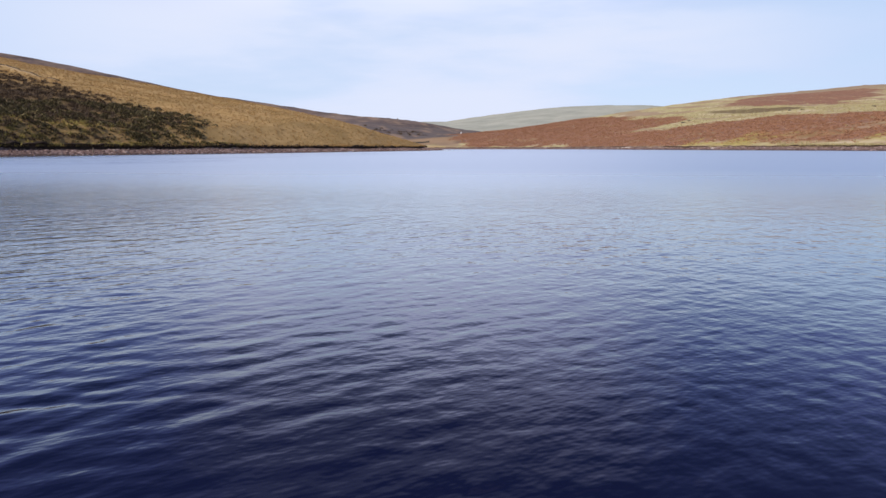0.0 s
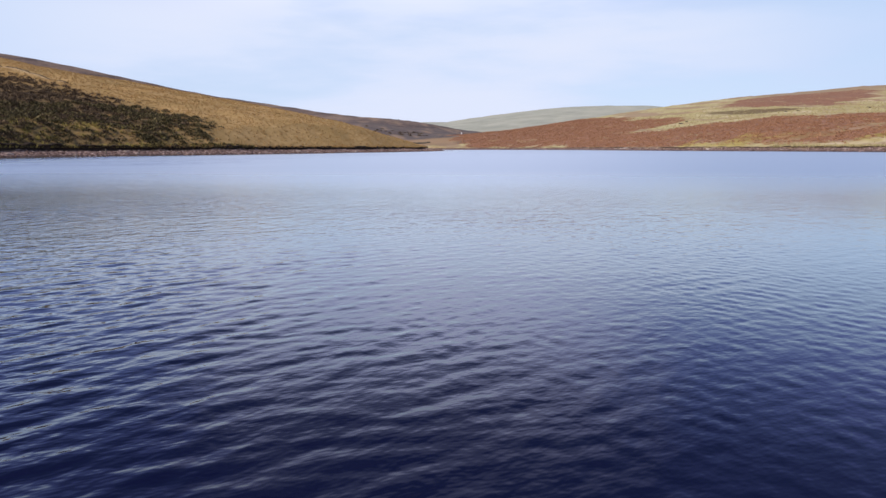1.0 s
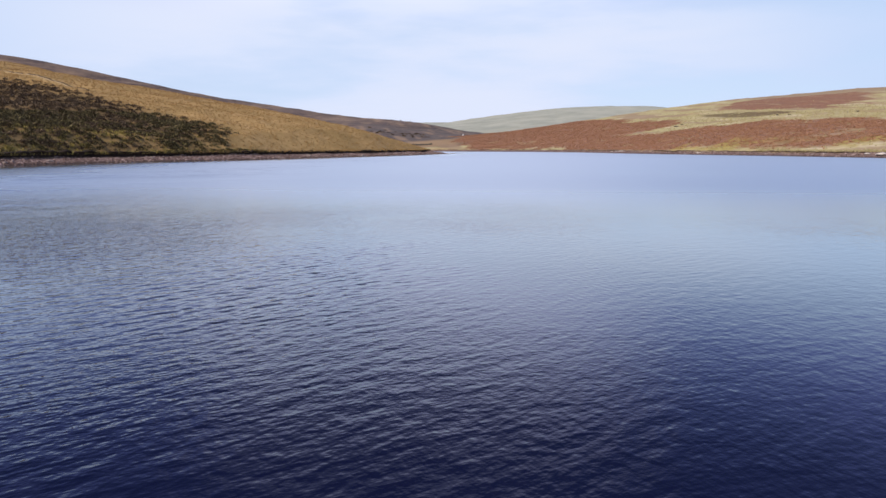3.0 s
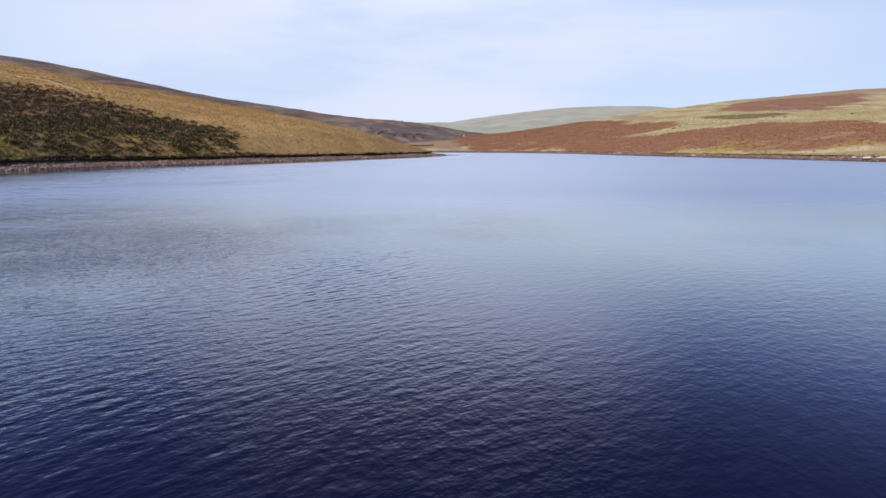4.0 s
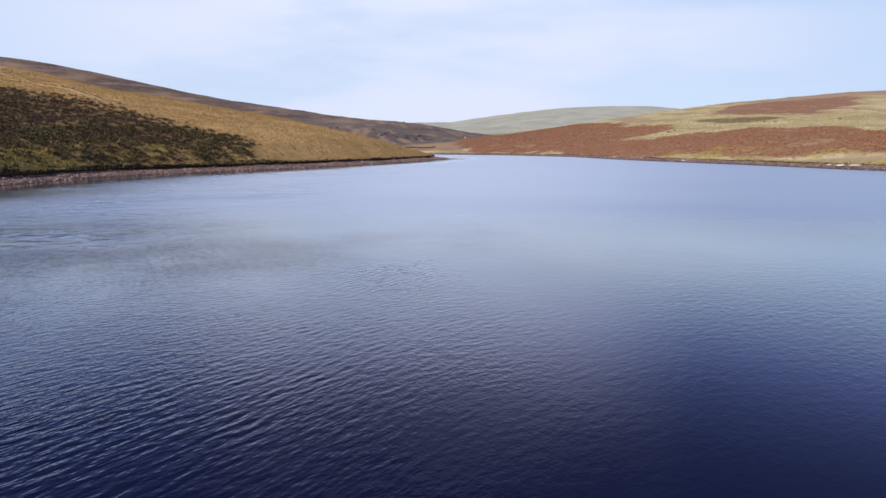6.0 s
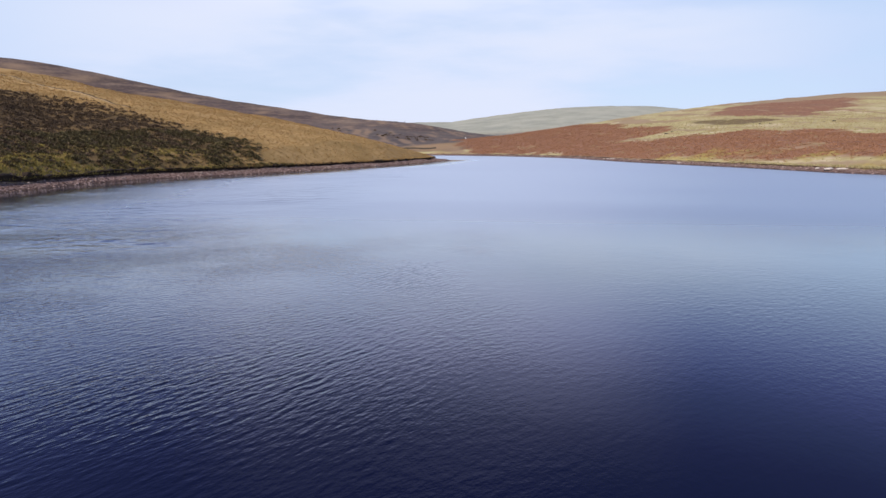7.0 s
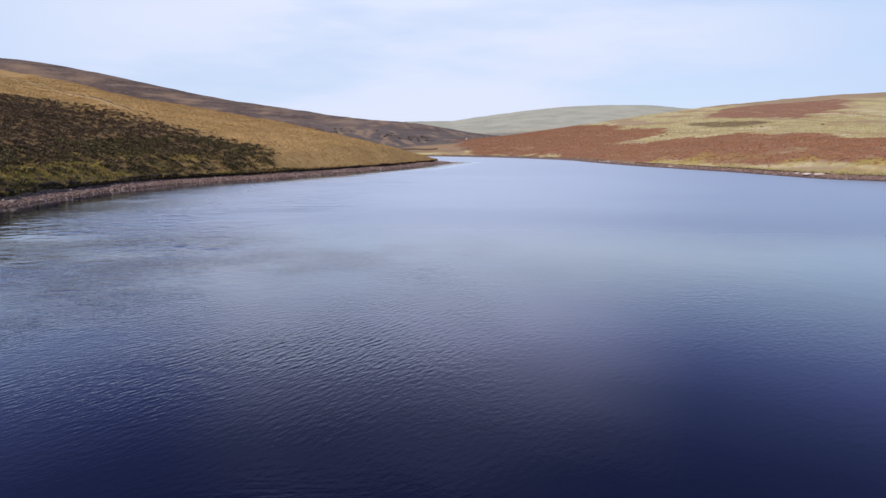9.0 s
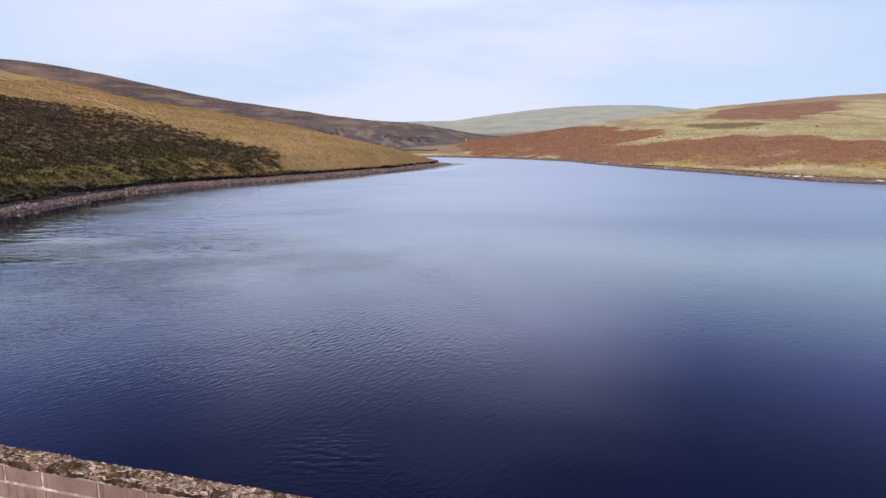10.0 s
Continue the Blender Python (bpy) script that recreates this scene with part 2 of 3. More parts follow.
WHITE = stone_material("white_paint", (0.70, 0.68, 0.65), (0.82, 0.80, 0.78), 5.0)
ROAD = stone_material("crest_road_gravel", (0.12, 0.11, 0.10), (0.26, 0.23, 0.21), 3.0)
MASONRY = stone_material("dam_masonry", (0.15, 0.12, 0.105), (0.28, 0.23, 0.205), 1.5)


def coping_material():
    m = Nodes("lichened_coping", 0.95)
    flake = m.node("ShaderNodeTexVoronoi", Scale=13.0)
    m.link(m.where, flake.inputs["Vector"])
    tone = m.node("ShaderNodeSeparateColor")
    m.link(flake.outputs["Color"], tone.inputs["Color"])
    lichen = m.ramp(tone.outputs["Red"], (0.0, (0.11, 0.062, 0.040)), (0.35, (0.28, 0.18, 0.13)), (0.7, (0.46, 0.32, 0.24)), (1.0, (0.72, 0.57, 0.46)))
    lichen = m.mix(m.span(m.noise(30, 4, 0.7), 0.45, 0.6), lichen, (0.16, 0.10, 0.07))
    moss = m.ramp(m.noise(14, 5, 0.7), (0.35, (0.035, 0.02, 0.008)), (0.65, (0.15, 0.088, 0.032)))
    c = m.mix(m.span(m.noise(2.3, 6, 0.75), 0.48, 0.54), lichen, moss)
    n = m.relief(flake.outputs["Distance"], 0.04, 0.9)
    m.relief(m.noise(40, 5, 0.75), 0.02, 0.8, n)
    return m.paint(c)


def ashlar_material():
    m = Nodes("weathered_ashlar", 0.9)
    place = m.node("ShaderNodeObjectInfo")
    c = m.ramp(m.noise(2.2, 6, 0.65), (0.3, (0.235, 0.145, 0.118)), (0.7, (0.37, 0.242, 0.198)))
    c = m.mix(m.math("MULTIPLY", place.outputs["Random"], 0.35), c, (0.15, 0.10, 0.085))
    runs = m.noise(1.0, 5, 0.7, stretch=(9.0, 9.0, 0.9))
    c = m.mix(m.span(runs, 0.52, 0.66, 0.0, 0.6), c, (0.10, 0.072, 0.06))
    c = m.mix(m.span(m.noise(5.0, 5, 0.75), 0.66, 0.70), c, (0.62, 0.53, 0.48))
    m.relief(m.noise(18, 6, 0.7), 0.015, 0.6)
    return m.paint(c)


# coping edge: very dark brown, blotched with lighter brown
EDGE_STONE = stone_material("dark_stone_edge", (0.012, 0.007, 0.004), (0.10, 0.060, 0.036), 6.0, (0.30, 0.19, 0.14))
LICHEN = leaf_material("lichened_flake", (0.05, 0.026, 0.013), (0.40, 0.26, 0.18), (0.80, 0.62, 0.48), 0.95)
COPING, ASHLAR = coping_material(), ashlar_material()


# ---------------------------------------------------------------- lie of the land
# Shoreline of the reservoir, west side then east side (metres, water level is z = 0).
WEST = [(-66, -130), (-60, -60), (-56, -15), (-56.5, 15), (-58.5, 32), (-61, 46), (-63, 62), (-63, 74), (-59, 87), (-51,
        101), (-45, 115), (-37.5, 140), (-30, 162), (-24, 185), (-21.5, 205), (-17, 226), (-21, 233), (-36, 240), (-52, 252),
        (-68, 270), (-85, 300)]
EAST = [(-80, 345), (-60, 360), (-35, 362), (-10, 338), (8, 318), (33, 268), (40, 232), (47, 196), (57.5, 160), (64, 140),
        (68, 122), (72, 106), (81, 95), (95, 65), (105, 30), (112, -20), (118, -130)]
# Crest of the grassy spur and of the heather moor behind it: x, y, height.
SPUR = [(-23.5, 222, 1.4), (-32.1, 213.2, 4.3), (-53.6, 200, 10.3), (-93, 222, 17.4), (-135.2, 215.3, 23.7), (-195.4, 237.5, 35.9),
        (-279.2, 278.4, 50.6), (-420, 260, 69.2), (-520, 120, 80), (-560, -80, 84), (-580, -400, 86)]
MOOR = [(700, 860, 6), (200, 830, 9), (0, 790, 18.3), (-98, 747.6, 33), (-188.7, 722.9, 41.8), (-329.3, 650.2, 62.8), (-474, 594, 93.2),
        (-668, 525, 102), (-938.4, 447.2, 121.9), (-1600, 330, 150), (-4800, 200, 190)]
# The dam: a point on the lake-side edge of its parapet, the way along it, and the way across it, off the lake.
DAM, ALONG, ACROSS = np.array((-6.5, -31.5)), np.array((0.9796, -0.2010)), np.array((-0.2010, -0.9796))
CENTRE = np.array((1.0, -20.0))


def smooth_line(points, steps):
    """A Catmull-Rom curve through the points."""
    p = np.array(points, float)
    out = []
    for i in range(len(p) - 1):
        a, b, c, d = p[max(i - 1, 0)], p[i], p[i + 1], p[min(i + 2, len(p) - 1)]
        for t in np.linspace(0, 1, steps, endpoint=False):
            out.append(0.5 * (2 * b + (c - a) * t + (2 * a - 5 * b + 4 * c - d) * t * t + (3 * b - a - 3 * c + d) * t**3))
    return np.array(out + [p[-1]])


def ripple(x, y, size, seed):
    """Smooth value noise from -1 to 1 with cells of that size."""
    u, v = np.asarray(x, float) / size, np.asarray(y, float) / size
    i, j = np.floor(u).astype(np.int64), np.floor(v).astype(np.int64)
    a, b = u - i, v - j
    a, b = a * a * (3 - 2 * a), b * b * (3 - 2 * b)

    def value(m, n):
        h = (m * 374761393 + n * 668265263 + seed * 1442695041) & 0x7FFFFFFF
        h = ((h ^ (h >> 13)) * 1274126177) & 0x7FFFFFFF
        h = ((h ^ (h >> 15)) * 668265261) & 0x7FFFFFFF
        return ((h ^ (h >> 16)) & 0xFFFF) / 32767.5 - 1

    top = value(i, j) * (1 - a) + value(i + 1, j) * a
    low = value(i, j + 1) * (1 - a) + value(i + 1, j + 1) * a
    return top * (1 - b) + low * b


def rough(x, y, size, seed, octaves=4):
    return sum(ripple(x, y, size / 2**k, seed + k) * 0.5**k for k in range(octaves))


def away(line, x, y):
    """Distance to a polyline."""
    q = np.stack([np.ravel(x), np.ravel(y)], 1)
    best = np.full(len(q), 1e9)
    for a, b in zip(line[:-1], line[1:]):
        e = b - a
        h = np.clip(((q - a) @ e) / (e @ e), 0, 1)
        best = np.minimum(best, np.hypot(*(q - a - h[:, None] * e).T))
    return best.reshape(np.shape(x))


def within(poly, x, y):
    """Which points lie in a polygon."""
    hit = np.zeros(np.shape(x), bool)
    for (x1, y1), (x2, y2) in zip(poly, np.roll(poly, -1, 0)):
        hit ^= ((y1 > y) != (y2 > y)) & (x < (x2 - x1) * (y - y1) / (y2 - y1 + 1e-12) + x1)
    return hit


def ease(v):
    v = np.clip(v, 0, 1)
    return v * v * (3 - 2 * v)


WEST_LINE, EAST_LINE = smooth_line(WEST, 8), smooth_line(EAST, 8)
WATER = np.vstack([WEST_LINE, EAST_LINE])
SPUR_LINE, MOOR_LINE = smooth_line(SPUR, 8), smooth_line(MOOR, 8)[::-1]
TIP = 15 * 8


def bearing(p):
    return np.arctan2(-(p[..., 0] - CENTRE[0]), p[..., 1] - CENTRE[1])


def west_hill(x, y):
    """The grassy hill on the west side: rises from the shore to the crest of the spur."""
    p = np.stack([x, y], -1)
    far, turn = np.hypot(*(np.moveaxis(p, -1, 0) - CENTRE.reshape(2, *[1] * np.ndim(x)))), bearing(p)
    shore = WEST_LINE[: TIP + 1][::-1]
    near = np.interp(turn, bearing(shore), np.hypot(*(shore - CENTRE).T))
    b = bearing(SPUR_LINE[:, :2])
    crest, high = np.interp(turn, b, np.hypot(*(SPUR_LINE[:, :2] - CENTRE).T)), np.interp(turn, b, SPUR_LINE[:, 2])
    t = np.clip((far - near) / np.maximum(crest - near, 1), 0, 1)
    up = 1.3 + (high - 1.3) * (1 - (1 - t) ** (1.12 + 0.5 * ease((330 - crest) / 70)))
    back = np.maximum(high - 0.3 * (far - crest), np.minimum(high, 7))
    back = np.where(y > 235, back - 0.02 * np.clip(far - crest, 0, 200), back)
    z = np.where(far < crest, up, back)
    return np.where(turn < bearing(SPUR_LINE[0, :2]), 1.0, z)


def east_hill(x, y, d):
    s, e, v = np.clip((y - 150) / 200, -0.5, 2.5), np.clip((x - 150) / 200, -1.2, 3), np.maximum(d - 3, 0)
    steep = np.maximum(0.3345 - 0.0862 * s + 0.1093 * e, 0.01)
    wide = np.exp(3.1454 - 0.5317 * e + 1.861 * s - 0.2362 * s * s)
    return (0.7 + steep * v / np.sqrt(1 + (v / wide) ** 2)) * np.clip(1 - (y - 500) / 900, 0, 1)


def moor_hill(x, y):
    ridge, high = np.interp(x, MOOR_LINE[:, 0], MOOR_LINE[:, 1]), np.interp(x, MOOR_LINE[:, 0], MOOR_LINE[:, 2])
    foot = 372 + 0.12 * np.clip(-90 - x, 0, 400)
    t = np.clip((y - foot) / (ridge - foot), 0, 1)
    return np.where(y < ridge, 2 + (high - 2) * (1 - (1 - t) ** 1.25), high - 0.06 * (y - ridge))


def far_hill(x, y):
    """The pale hill at the head of the valley, with a long shoulder to the west."""
    along = np.where(x < 286, np.maximum(np.exp(-(((x - 286) / 591) ** 2)), 0.635), np.exp(-(((x - 286) / 494) ** 2)))
    return 102.0 * along * np.exp(-(((y - 1650) / 600) ** 2))


def shore_width(x, y, east):
    """Width of the bare strip between the water and the turf."""
    return np.where(east, 4.2, 3.8 + 2.5 * ease((y - 58) / 38)) + 0.7 * ripple(x, y, 9, 3)


def land(x, y, fine=True):
    """Height of the ground."""
    x, y = np.asarray(x, float), np.asarray(y, float)
    dw, de = away(WEST_LINE, x, y), away(EAST_LINE, x, y)
    d = np.minimum(dw, de)
    wet = within(WATER, x, y)
    west = (bearing(np.stack([x, y], -1)) > bearing(SPUR_LINE[0, :2])) & (dw < de + 400) & (x < 40)
    west &= ~((de < dw) & (x > -75))
    z = np.where(west, west_hill(x, y), east_hill(x, y, de))
    z = np.maximum(z, np.where(y > 365, np.maximum(moor_hill(x, y), far_hill(x, y)), -9))
    z = np.maximum(z, 0.4)
    if fine:
        inland = ease((d - 7) / 10)
        z = z + inland * (0.35 * rough(x, y, 9, 5, 3) + 0.9 * rough(x, y, 60, 11, 2) * ease((d - 20) / 60)
                          + 0.12 * ripple(x, y, 2.1, 21))
    east = de < dw
    edge = shore_width(x, y, east)
    cap = 0.82 * np.minimum(d / edge, 1) ** 0.9 + np.where(east, 0.35, 0.6) * ease((d - edge) / 0.9) + 0.6 * np.maximum(d - edge - 0.5, 0)
    if fine:
        cap = cap + 0.10 * ripple(x, y, 1.7, 8) * ease(d / 2) + 0.12 * ripple(x, y, 6, 9) * ease(d / 2)
    z = np.where(wet, -0.22 * np.minimum(d, 40), np.minimum(z, cap))
    off = (x - DAM[0]) * ACROSS[0] + (y - DAM[1]) * ACROSS[1]
    below = np.clip(2.2 - 0.5 * (off - 5.5), -12, 2.2) + ease((off - 6) / 8) * 0.3 * rough(x, y, 9, 5, 3)
    bank = np.maximum(below, np.where(wet, -20, z * 1.0 - 0.0))
    return np.where(off > 2.5, np.where(wet, below, np.maximum(bank, z)), z)


# ---------------------------------------------------------------- building helpers
def solid(name, verts, faces, material, parent=None, smooth=False):
    """One mesh object from arrays of corners and of triangles or quads."""
    verts, faces = np.asarray(verts, np.float32), np.asarray(faces, np.int32)
    me = bpy.data.meshes.new(name)
    me.vertices.add(len(verts))
    me.vertices.foreach_set("co", verts.ravel())
    me.loops.add(faces.size)
    me.loops.foreach_set("vertex_index", faces.ravel())
    me.polygons.add(len(faces))
    me.polygons.foreach_set("loop_start", np.arange(0, faces.size, faces.shape[1], dtype=np.int32))
    me.polygons.foreach_set("use_smooth", np.full(len(faces), smooth))
    me.update(calc_edges=True)
    me.materials.append(material)
    ob = new(name, me)
    if parent:
        ob.parent = parent
    return ob


def part(name, bm, material, parent, label=""):
    """Links a bmesh as one mesh object under a thing."""
    me = bpy.data.meshes.new(name)
    bm.to_mesh(me)
    bm.free()
    me.materials.append(material)
    ob = new(name, me)
    ob.parent = parent
    return tagged(ob, label)


def grid_faces(rows, columns):
    i = np.arange(rows * columns).reshape(rows, columns)
    return np.stack([i[:-1, :-1], i[:-1, 1:], i[1:, 1:], i[1:, :-1]], -1).reshape(-1, 4)


def steps(low, high, step, growth, far_low, far_high):
    """Ordinates that stand evenly between low and high and further and further apart beyond."""
    a = [float(v) for v in np.arange(low, high + step / 2, step)]
    for sign, limit in ((1, far_high), (-1, far_low)):
        d, v = step, a[-1] if sign > 0 else a[0]
        while sign * v < sign * limit:
            d *= growth
            v += sign * d
            a = a + [v] if sign > 0 else [v] + a
    return np.array(a)


def strewn(shapes, places, sizes, turns, tilt=None):
    """Corners and triangles of many copies of a few shapes: each shape is (corners, triangles)."""
    verts, faces, count = [], [], 0
    rng = np.random.default_rng(len(places))
    pick = rng.integers(0, len(shapes), len(places))
    for k, (v, f) in enumerate(shapes):
        at = np.nonzero(pick == k)[0]
        if not len(at):
            continue
        c, s = np.cos(turns[at])[:, None], np.sin(turns[at])[:, None]
        x, y = v[None, :, 0] * c - v[None, :, 1] * s, v[None, :, 0] * s + v[None, :, 1] * c
        z = np.broadcast_to(v[None, :, 2], x.shape)
        size = sizes[at] if sizes.ndim == 2 else np.repeat(sizes[at][:, None], 3, 1)
        p = np.stack([x * size[:, :1], y * size[:, 1:2], z * size[:, 2:]], -1) + places[at][:, None, :]
        verts.append(p.reshape(-1, 3))
        faces.append((f[None] + (count + np.arange(len(at)) * len(v))[:, None, None]).reshape(-1, 3))
        count += len(at) * len(v)
    return np.vstack(verts), np.vstack(faces)


def sprig_shape(seed, leaves, high, spread, size, upright):
    """A bush or tuft: many small pointed leaves on a low dome."""
    rng = np.random.default_rng(seed)
    v = []
    for _ in range(leaves):
        a, r = rng.uniform(0, 2 * math.pi), spread * math.sqrt(rng.uniform(0, 1))
        foot = np.array((r * math.cos(a), r * math.sin(a), 0.0))
        foot[2] = (1 - upright) * high * (1 - (r / spread) ** 2) * rng.uniform(0.3, 1.0)
        way = np.array((math.cos(a) * rng.uniform(0.1, 1), math.sin(a) * rng.uniform(0.1, 1), rng.uniform(0.5, 1.5) * (0.5 + upright)))
        way = way / np.linalg.norm(way) * size * rng.uniform(0.6, 1.3)
        side = np.array((-math.sin(a + rng.normal(0, 0.9)), math.cos(a + rng.normal(0, 0.9)), rng.normal(0, 0.3)))
        side *= size * rng.uniform(0.12, 0.3) * (1.7 - 1.2 * upright)
        v += [foot - side, foot + side, foot + way]
    return np.array(v), np.arange(len(v)).reshape(-1, 3)


def pebble_shape(seed, flat=0.6, level=1):
    bm = bmesh.new()
    bmesh.ops.create_icosphere(bm, subdivisions=level, radius=1)
    rng = np.random.default_rng(seed)
    knob = rng.normal(0, 1, (5, 3))
    for w in bm.verts:
        n = w.co.normalized()
        r = 1 + 0.16 * sum(math.sin(2.2 * n.dot(Vector(k)) + i) for i, k in enumerate(knob)) / 2
        w.co = Vector((n.x * r, n.y * r * 0.8, n.z * r * flat))
    bm.verts.ensure_lookup_table()
    out = np.array([w.co[:] for w in bm.verts]), np.array([[w.index for w in f.verts] for f in bm.faces])
    bm.free()
    return out


# ---------------------------------------------------------------- ground
BRACKEN_AREA = np.array([(-8, 345), (8, 322), (33, 270), (47, 200), (65, 139), (73, 124), (82, 110), (93, 98), (113, 84), (146, 112),
                         (123, 173), (113, 183), (115, 218), (100, 236), (80, 244), (63, 288), (67, 305), (85, 304), (86, 352),
                         (76, 462), (50, 560), (-30, 480)], float)
UPPER_FERN = np.array([(130, 377), (150, 334), (161, 325), (191, 338), (218, 385), (244, 437), (218, 457), (178, 457)], float)
DARK_LENS = np.array([(107, 338), (113, 302), (127, 285), (141, 302), (129, 336), (114, 350)], float)
SUMMIT_BROWN = np.array([(178, 465), (244, 445), (300, 430), (380, 520), (320, 680), (170, 620)], float)
HEATHER_AREA = np.array([(-146, 141), (-137, 150), (-108, 135), (-87, 127), (-70, 124), (-61, 116), (-60, 105), (-68, 97),
                         (-70, 80), (-75, 65), (-76, 53), (-100, 25), (-190, 20), (-180, 110)], float)


TRACK = smooth_line([(-260, 235), (-225, 218), (-196, 203.5), (-181, 198), (-162, 188), (-139, 173), (-120, 157.5), (-109, 151), (-103, 149.5)], 6)


def soft(poly, x, y, blur):
    """1 within a polygon, 0 outside, over a soft edge."""
    ring = np.vstack([poly, poly[:1]])
    side = np.where(within(poly, x, y), 1.0, -1.0)
    return ease(0.5 + side * away(ring, x, y) / (2 * blur))


def covers(x, y):
    """How much of each plant cover grows at a place."""
    dw, de = away(WEST_LINE, x, y), away(EAST_LINE, x, y)
    d = np.minimum(dw, de)
    wx, wy = x + 8 * rough(x, y, 24, 31, 4), y + 17 * rough(x, y, 15, 41, 4)
    east = (de < dw) | ((y > 365) & (x > -75))
    edge = shore_width(x, y, de < dw)
    inland = d - edge
    moor = ease((y - 372) / 12) * ease((30 - (x - 0.05 * y)) / 40) * (y < 1000)
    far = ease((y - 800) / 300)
    bracken = np.maximum(soft(BRACKEN_AREA, wx, wy, 4), soft(UPPER_FERN, wx, wy, 6)) * east
    holes = ease((rough(x, y, 14, 55, 4) - 0.75) / 0.15)
    bracken = bracken * (1 - 0.25 * holes * (y < 240)) * np.where(y > 185, ease((inland + 0.3) / 1.2), ease((inland - 1) / 4))
    u, v = -0.28 * x + 0.96 * y, 0.96 * x + 0.28 * y
    lines = ease((rough(u / 5, v, 4, 57, 3) - 0.55) / 0.25)
    bracken = bracken * (1 - 0.28 * lines)
    brown = soft(SUMMIT_BROWN, wx, wy, 15) * 0.8 * east
    brown = np.maximum(brown, 0.75 * east * ease((rough(u / 6, v, 7, 67, 3) - 0.35) / 0.3))
    heather = soft(HEATHER_AREA, x + 5 * rough(x, y, 16, 33, 4), y + 5 * rough(x, y, 19, 43, 4), 10) * ~east
    thin = ease((rough(x, y, 9, 61, 4) + 0.1) / 0.35)
    heather = np.clip(heather * (0.86 + 0.14 * thin), 0, 1)
    heather = np.maximum(heather, 0.8 * soft(DARK_LENS, x + 2 * rough(x, y, 6, 35, 2), y + 5 * rough(x, y, 8, 45, 2), 3))
    fringe = ease((inland + 0.5) / 2) * ease((np.where(east, 17, 11) - inland) / 7)
    green = fringe * ease((rough(x, y, 11, 71, 3) + 0.15) / 0.4) * np.where(east, 0.8 * (y < 200), ease((118 - y) / 30))
    strip = np.where(east, 0, ease(inland / 2) * ease((13 + 6 * rough(x, y, 12, 73, 2) - inland) / 4) * ease((114 - y) / 20) * 0.85)
    # benches of grass and heather along the foot of the hill
    bench = ease((rough(y / 7 + 0.15 * inland, inland - 0.05 * y, 2.6, 75, 3) + 0.38) / 0.4)
    strip = strip * bench
    green = np.maximum(green * (0.35 + 0.65 * bench), strip)
    lip = np.where(east, 0, ease(inland / 1.5) * ease((16 - inland) / 6) * ease((112 - y) / 14)) * (1 - bench)
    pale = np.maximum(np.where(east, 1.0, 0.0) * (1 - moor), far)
    pocket = ease(1.4 - np.hypot((x + 40) / 22, (y - 402) / 24))
    moor = moor * (1 - 0.85 * pocket)
    brown = np.maximum(brown, 0.75 * pocket)
    shore = np.where(within(WATER, x, y), 1.0, 1 - ease((inland + 0.3) / 0.5))
    tracks = 0.6 * ease(1.7 - away(TRACK, x, y) / 1.2)
    heather = np.maximum(heather * (1 - 0.93 * strip), 0.7 * lip)
    return bracken, heather, green, pale, shore, moor, tracks, brown, far, inland


FIELD = {}


def ground():
    xs, ys = steps(-140, 200, 1.2, 1.06, -4600, 4600), steps(-60, 420, 1.2, 1.06, -4600, 4600)
    x, y = np.meshgrid(xs, ys)
    z = land(x, y)
    ob = solid("ground", np.stack([x, y, z], -1).reshape(-1, 3), grid_faces(len(ys), len(xs)), GROUND, smooth=True)
    c = covers(x, y)
    names = ("bracken", "heather", "green", "pale", "shore", "moor", "tracks", "brown", "far", "inland")
    FIELD.update(zip(names, c), x=xs, y=ys, z=z, west=away(WEST_LINE, x, y))
    for name, four in (("cover", c[:4]), ("bare", c[4:8]), ("far_haze", [c[8]] * 4)):
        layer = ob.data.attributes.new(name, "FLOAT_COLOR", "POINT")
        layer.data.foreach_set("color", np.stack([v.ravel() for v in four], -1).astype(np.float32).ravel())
    return tagged(ob, "rolling moorland of golden grass, heather and rust bracken", "ground", kind="structure")


def field(name, x, y):
    """A property of the ground sheet at places on it."""
    xs, ys, v = FIELD["x"], FIELD["y"], FIELD[name]
    i, j = np.clip(np.searchsorted(xs, x) - 1, 0, len(xs) - 2), np.clip(np.searchsorted(ys, y) - 1, 0, len(ys) - 2)
    a, b = (x - xs[i]) / (xs[i + 1] - xs[i]), (y - ys[j]) / (ys[j + 1] - ys[j])
    return (v[j, i] * (1 - a) + v[j, i + 1] * a) * (1 - b) + (v[j + 1, i] * (1 - a) + v[j + 1, i + 1] * a) * b


ground()


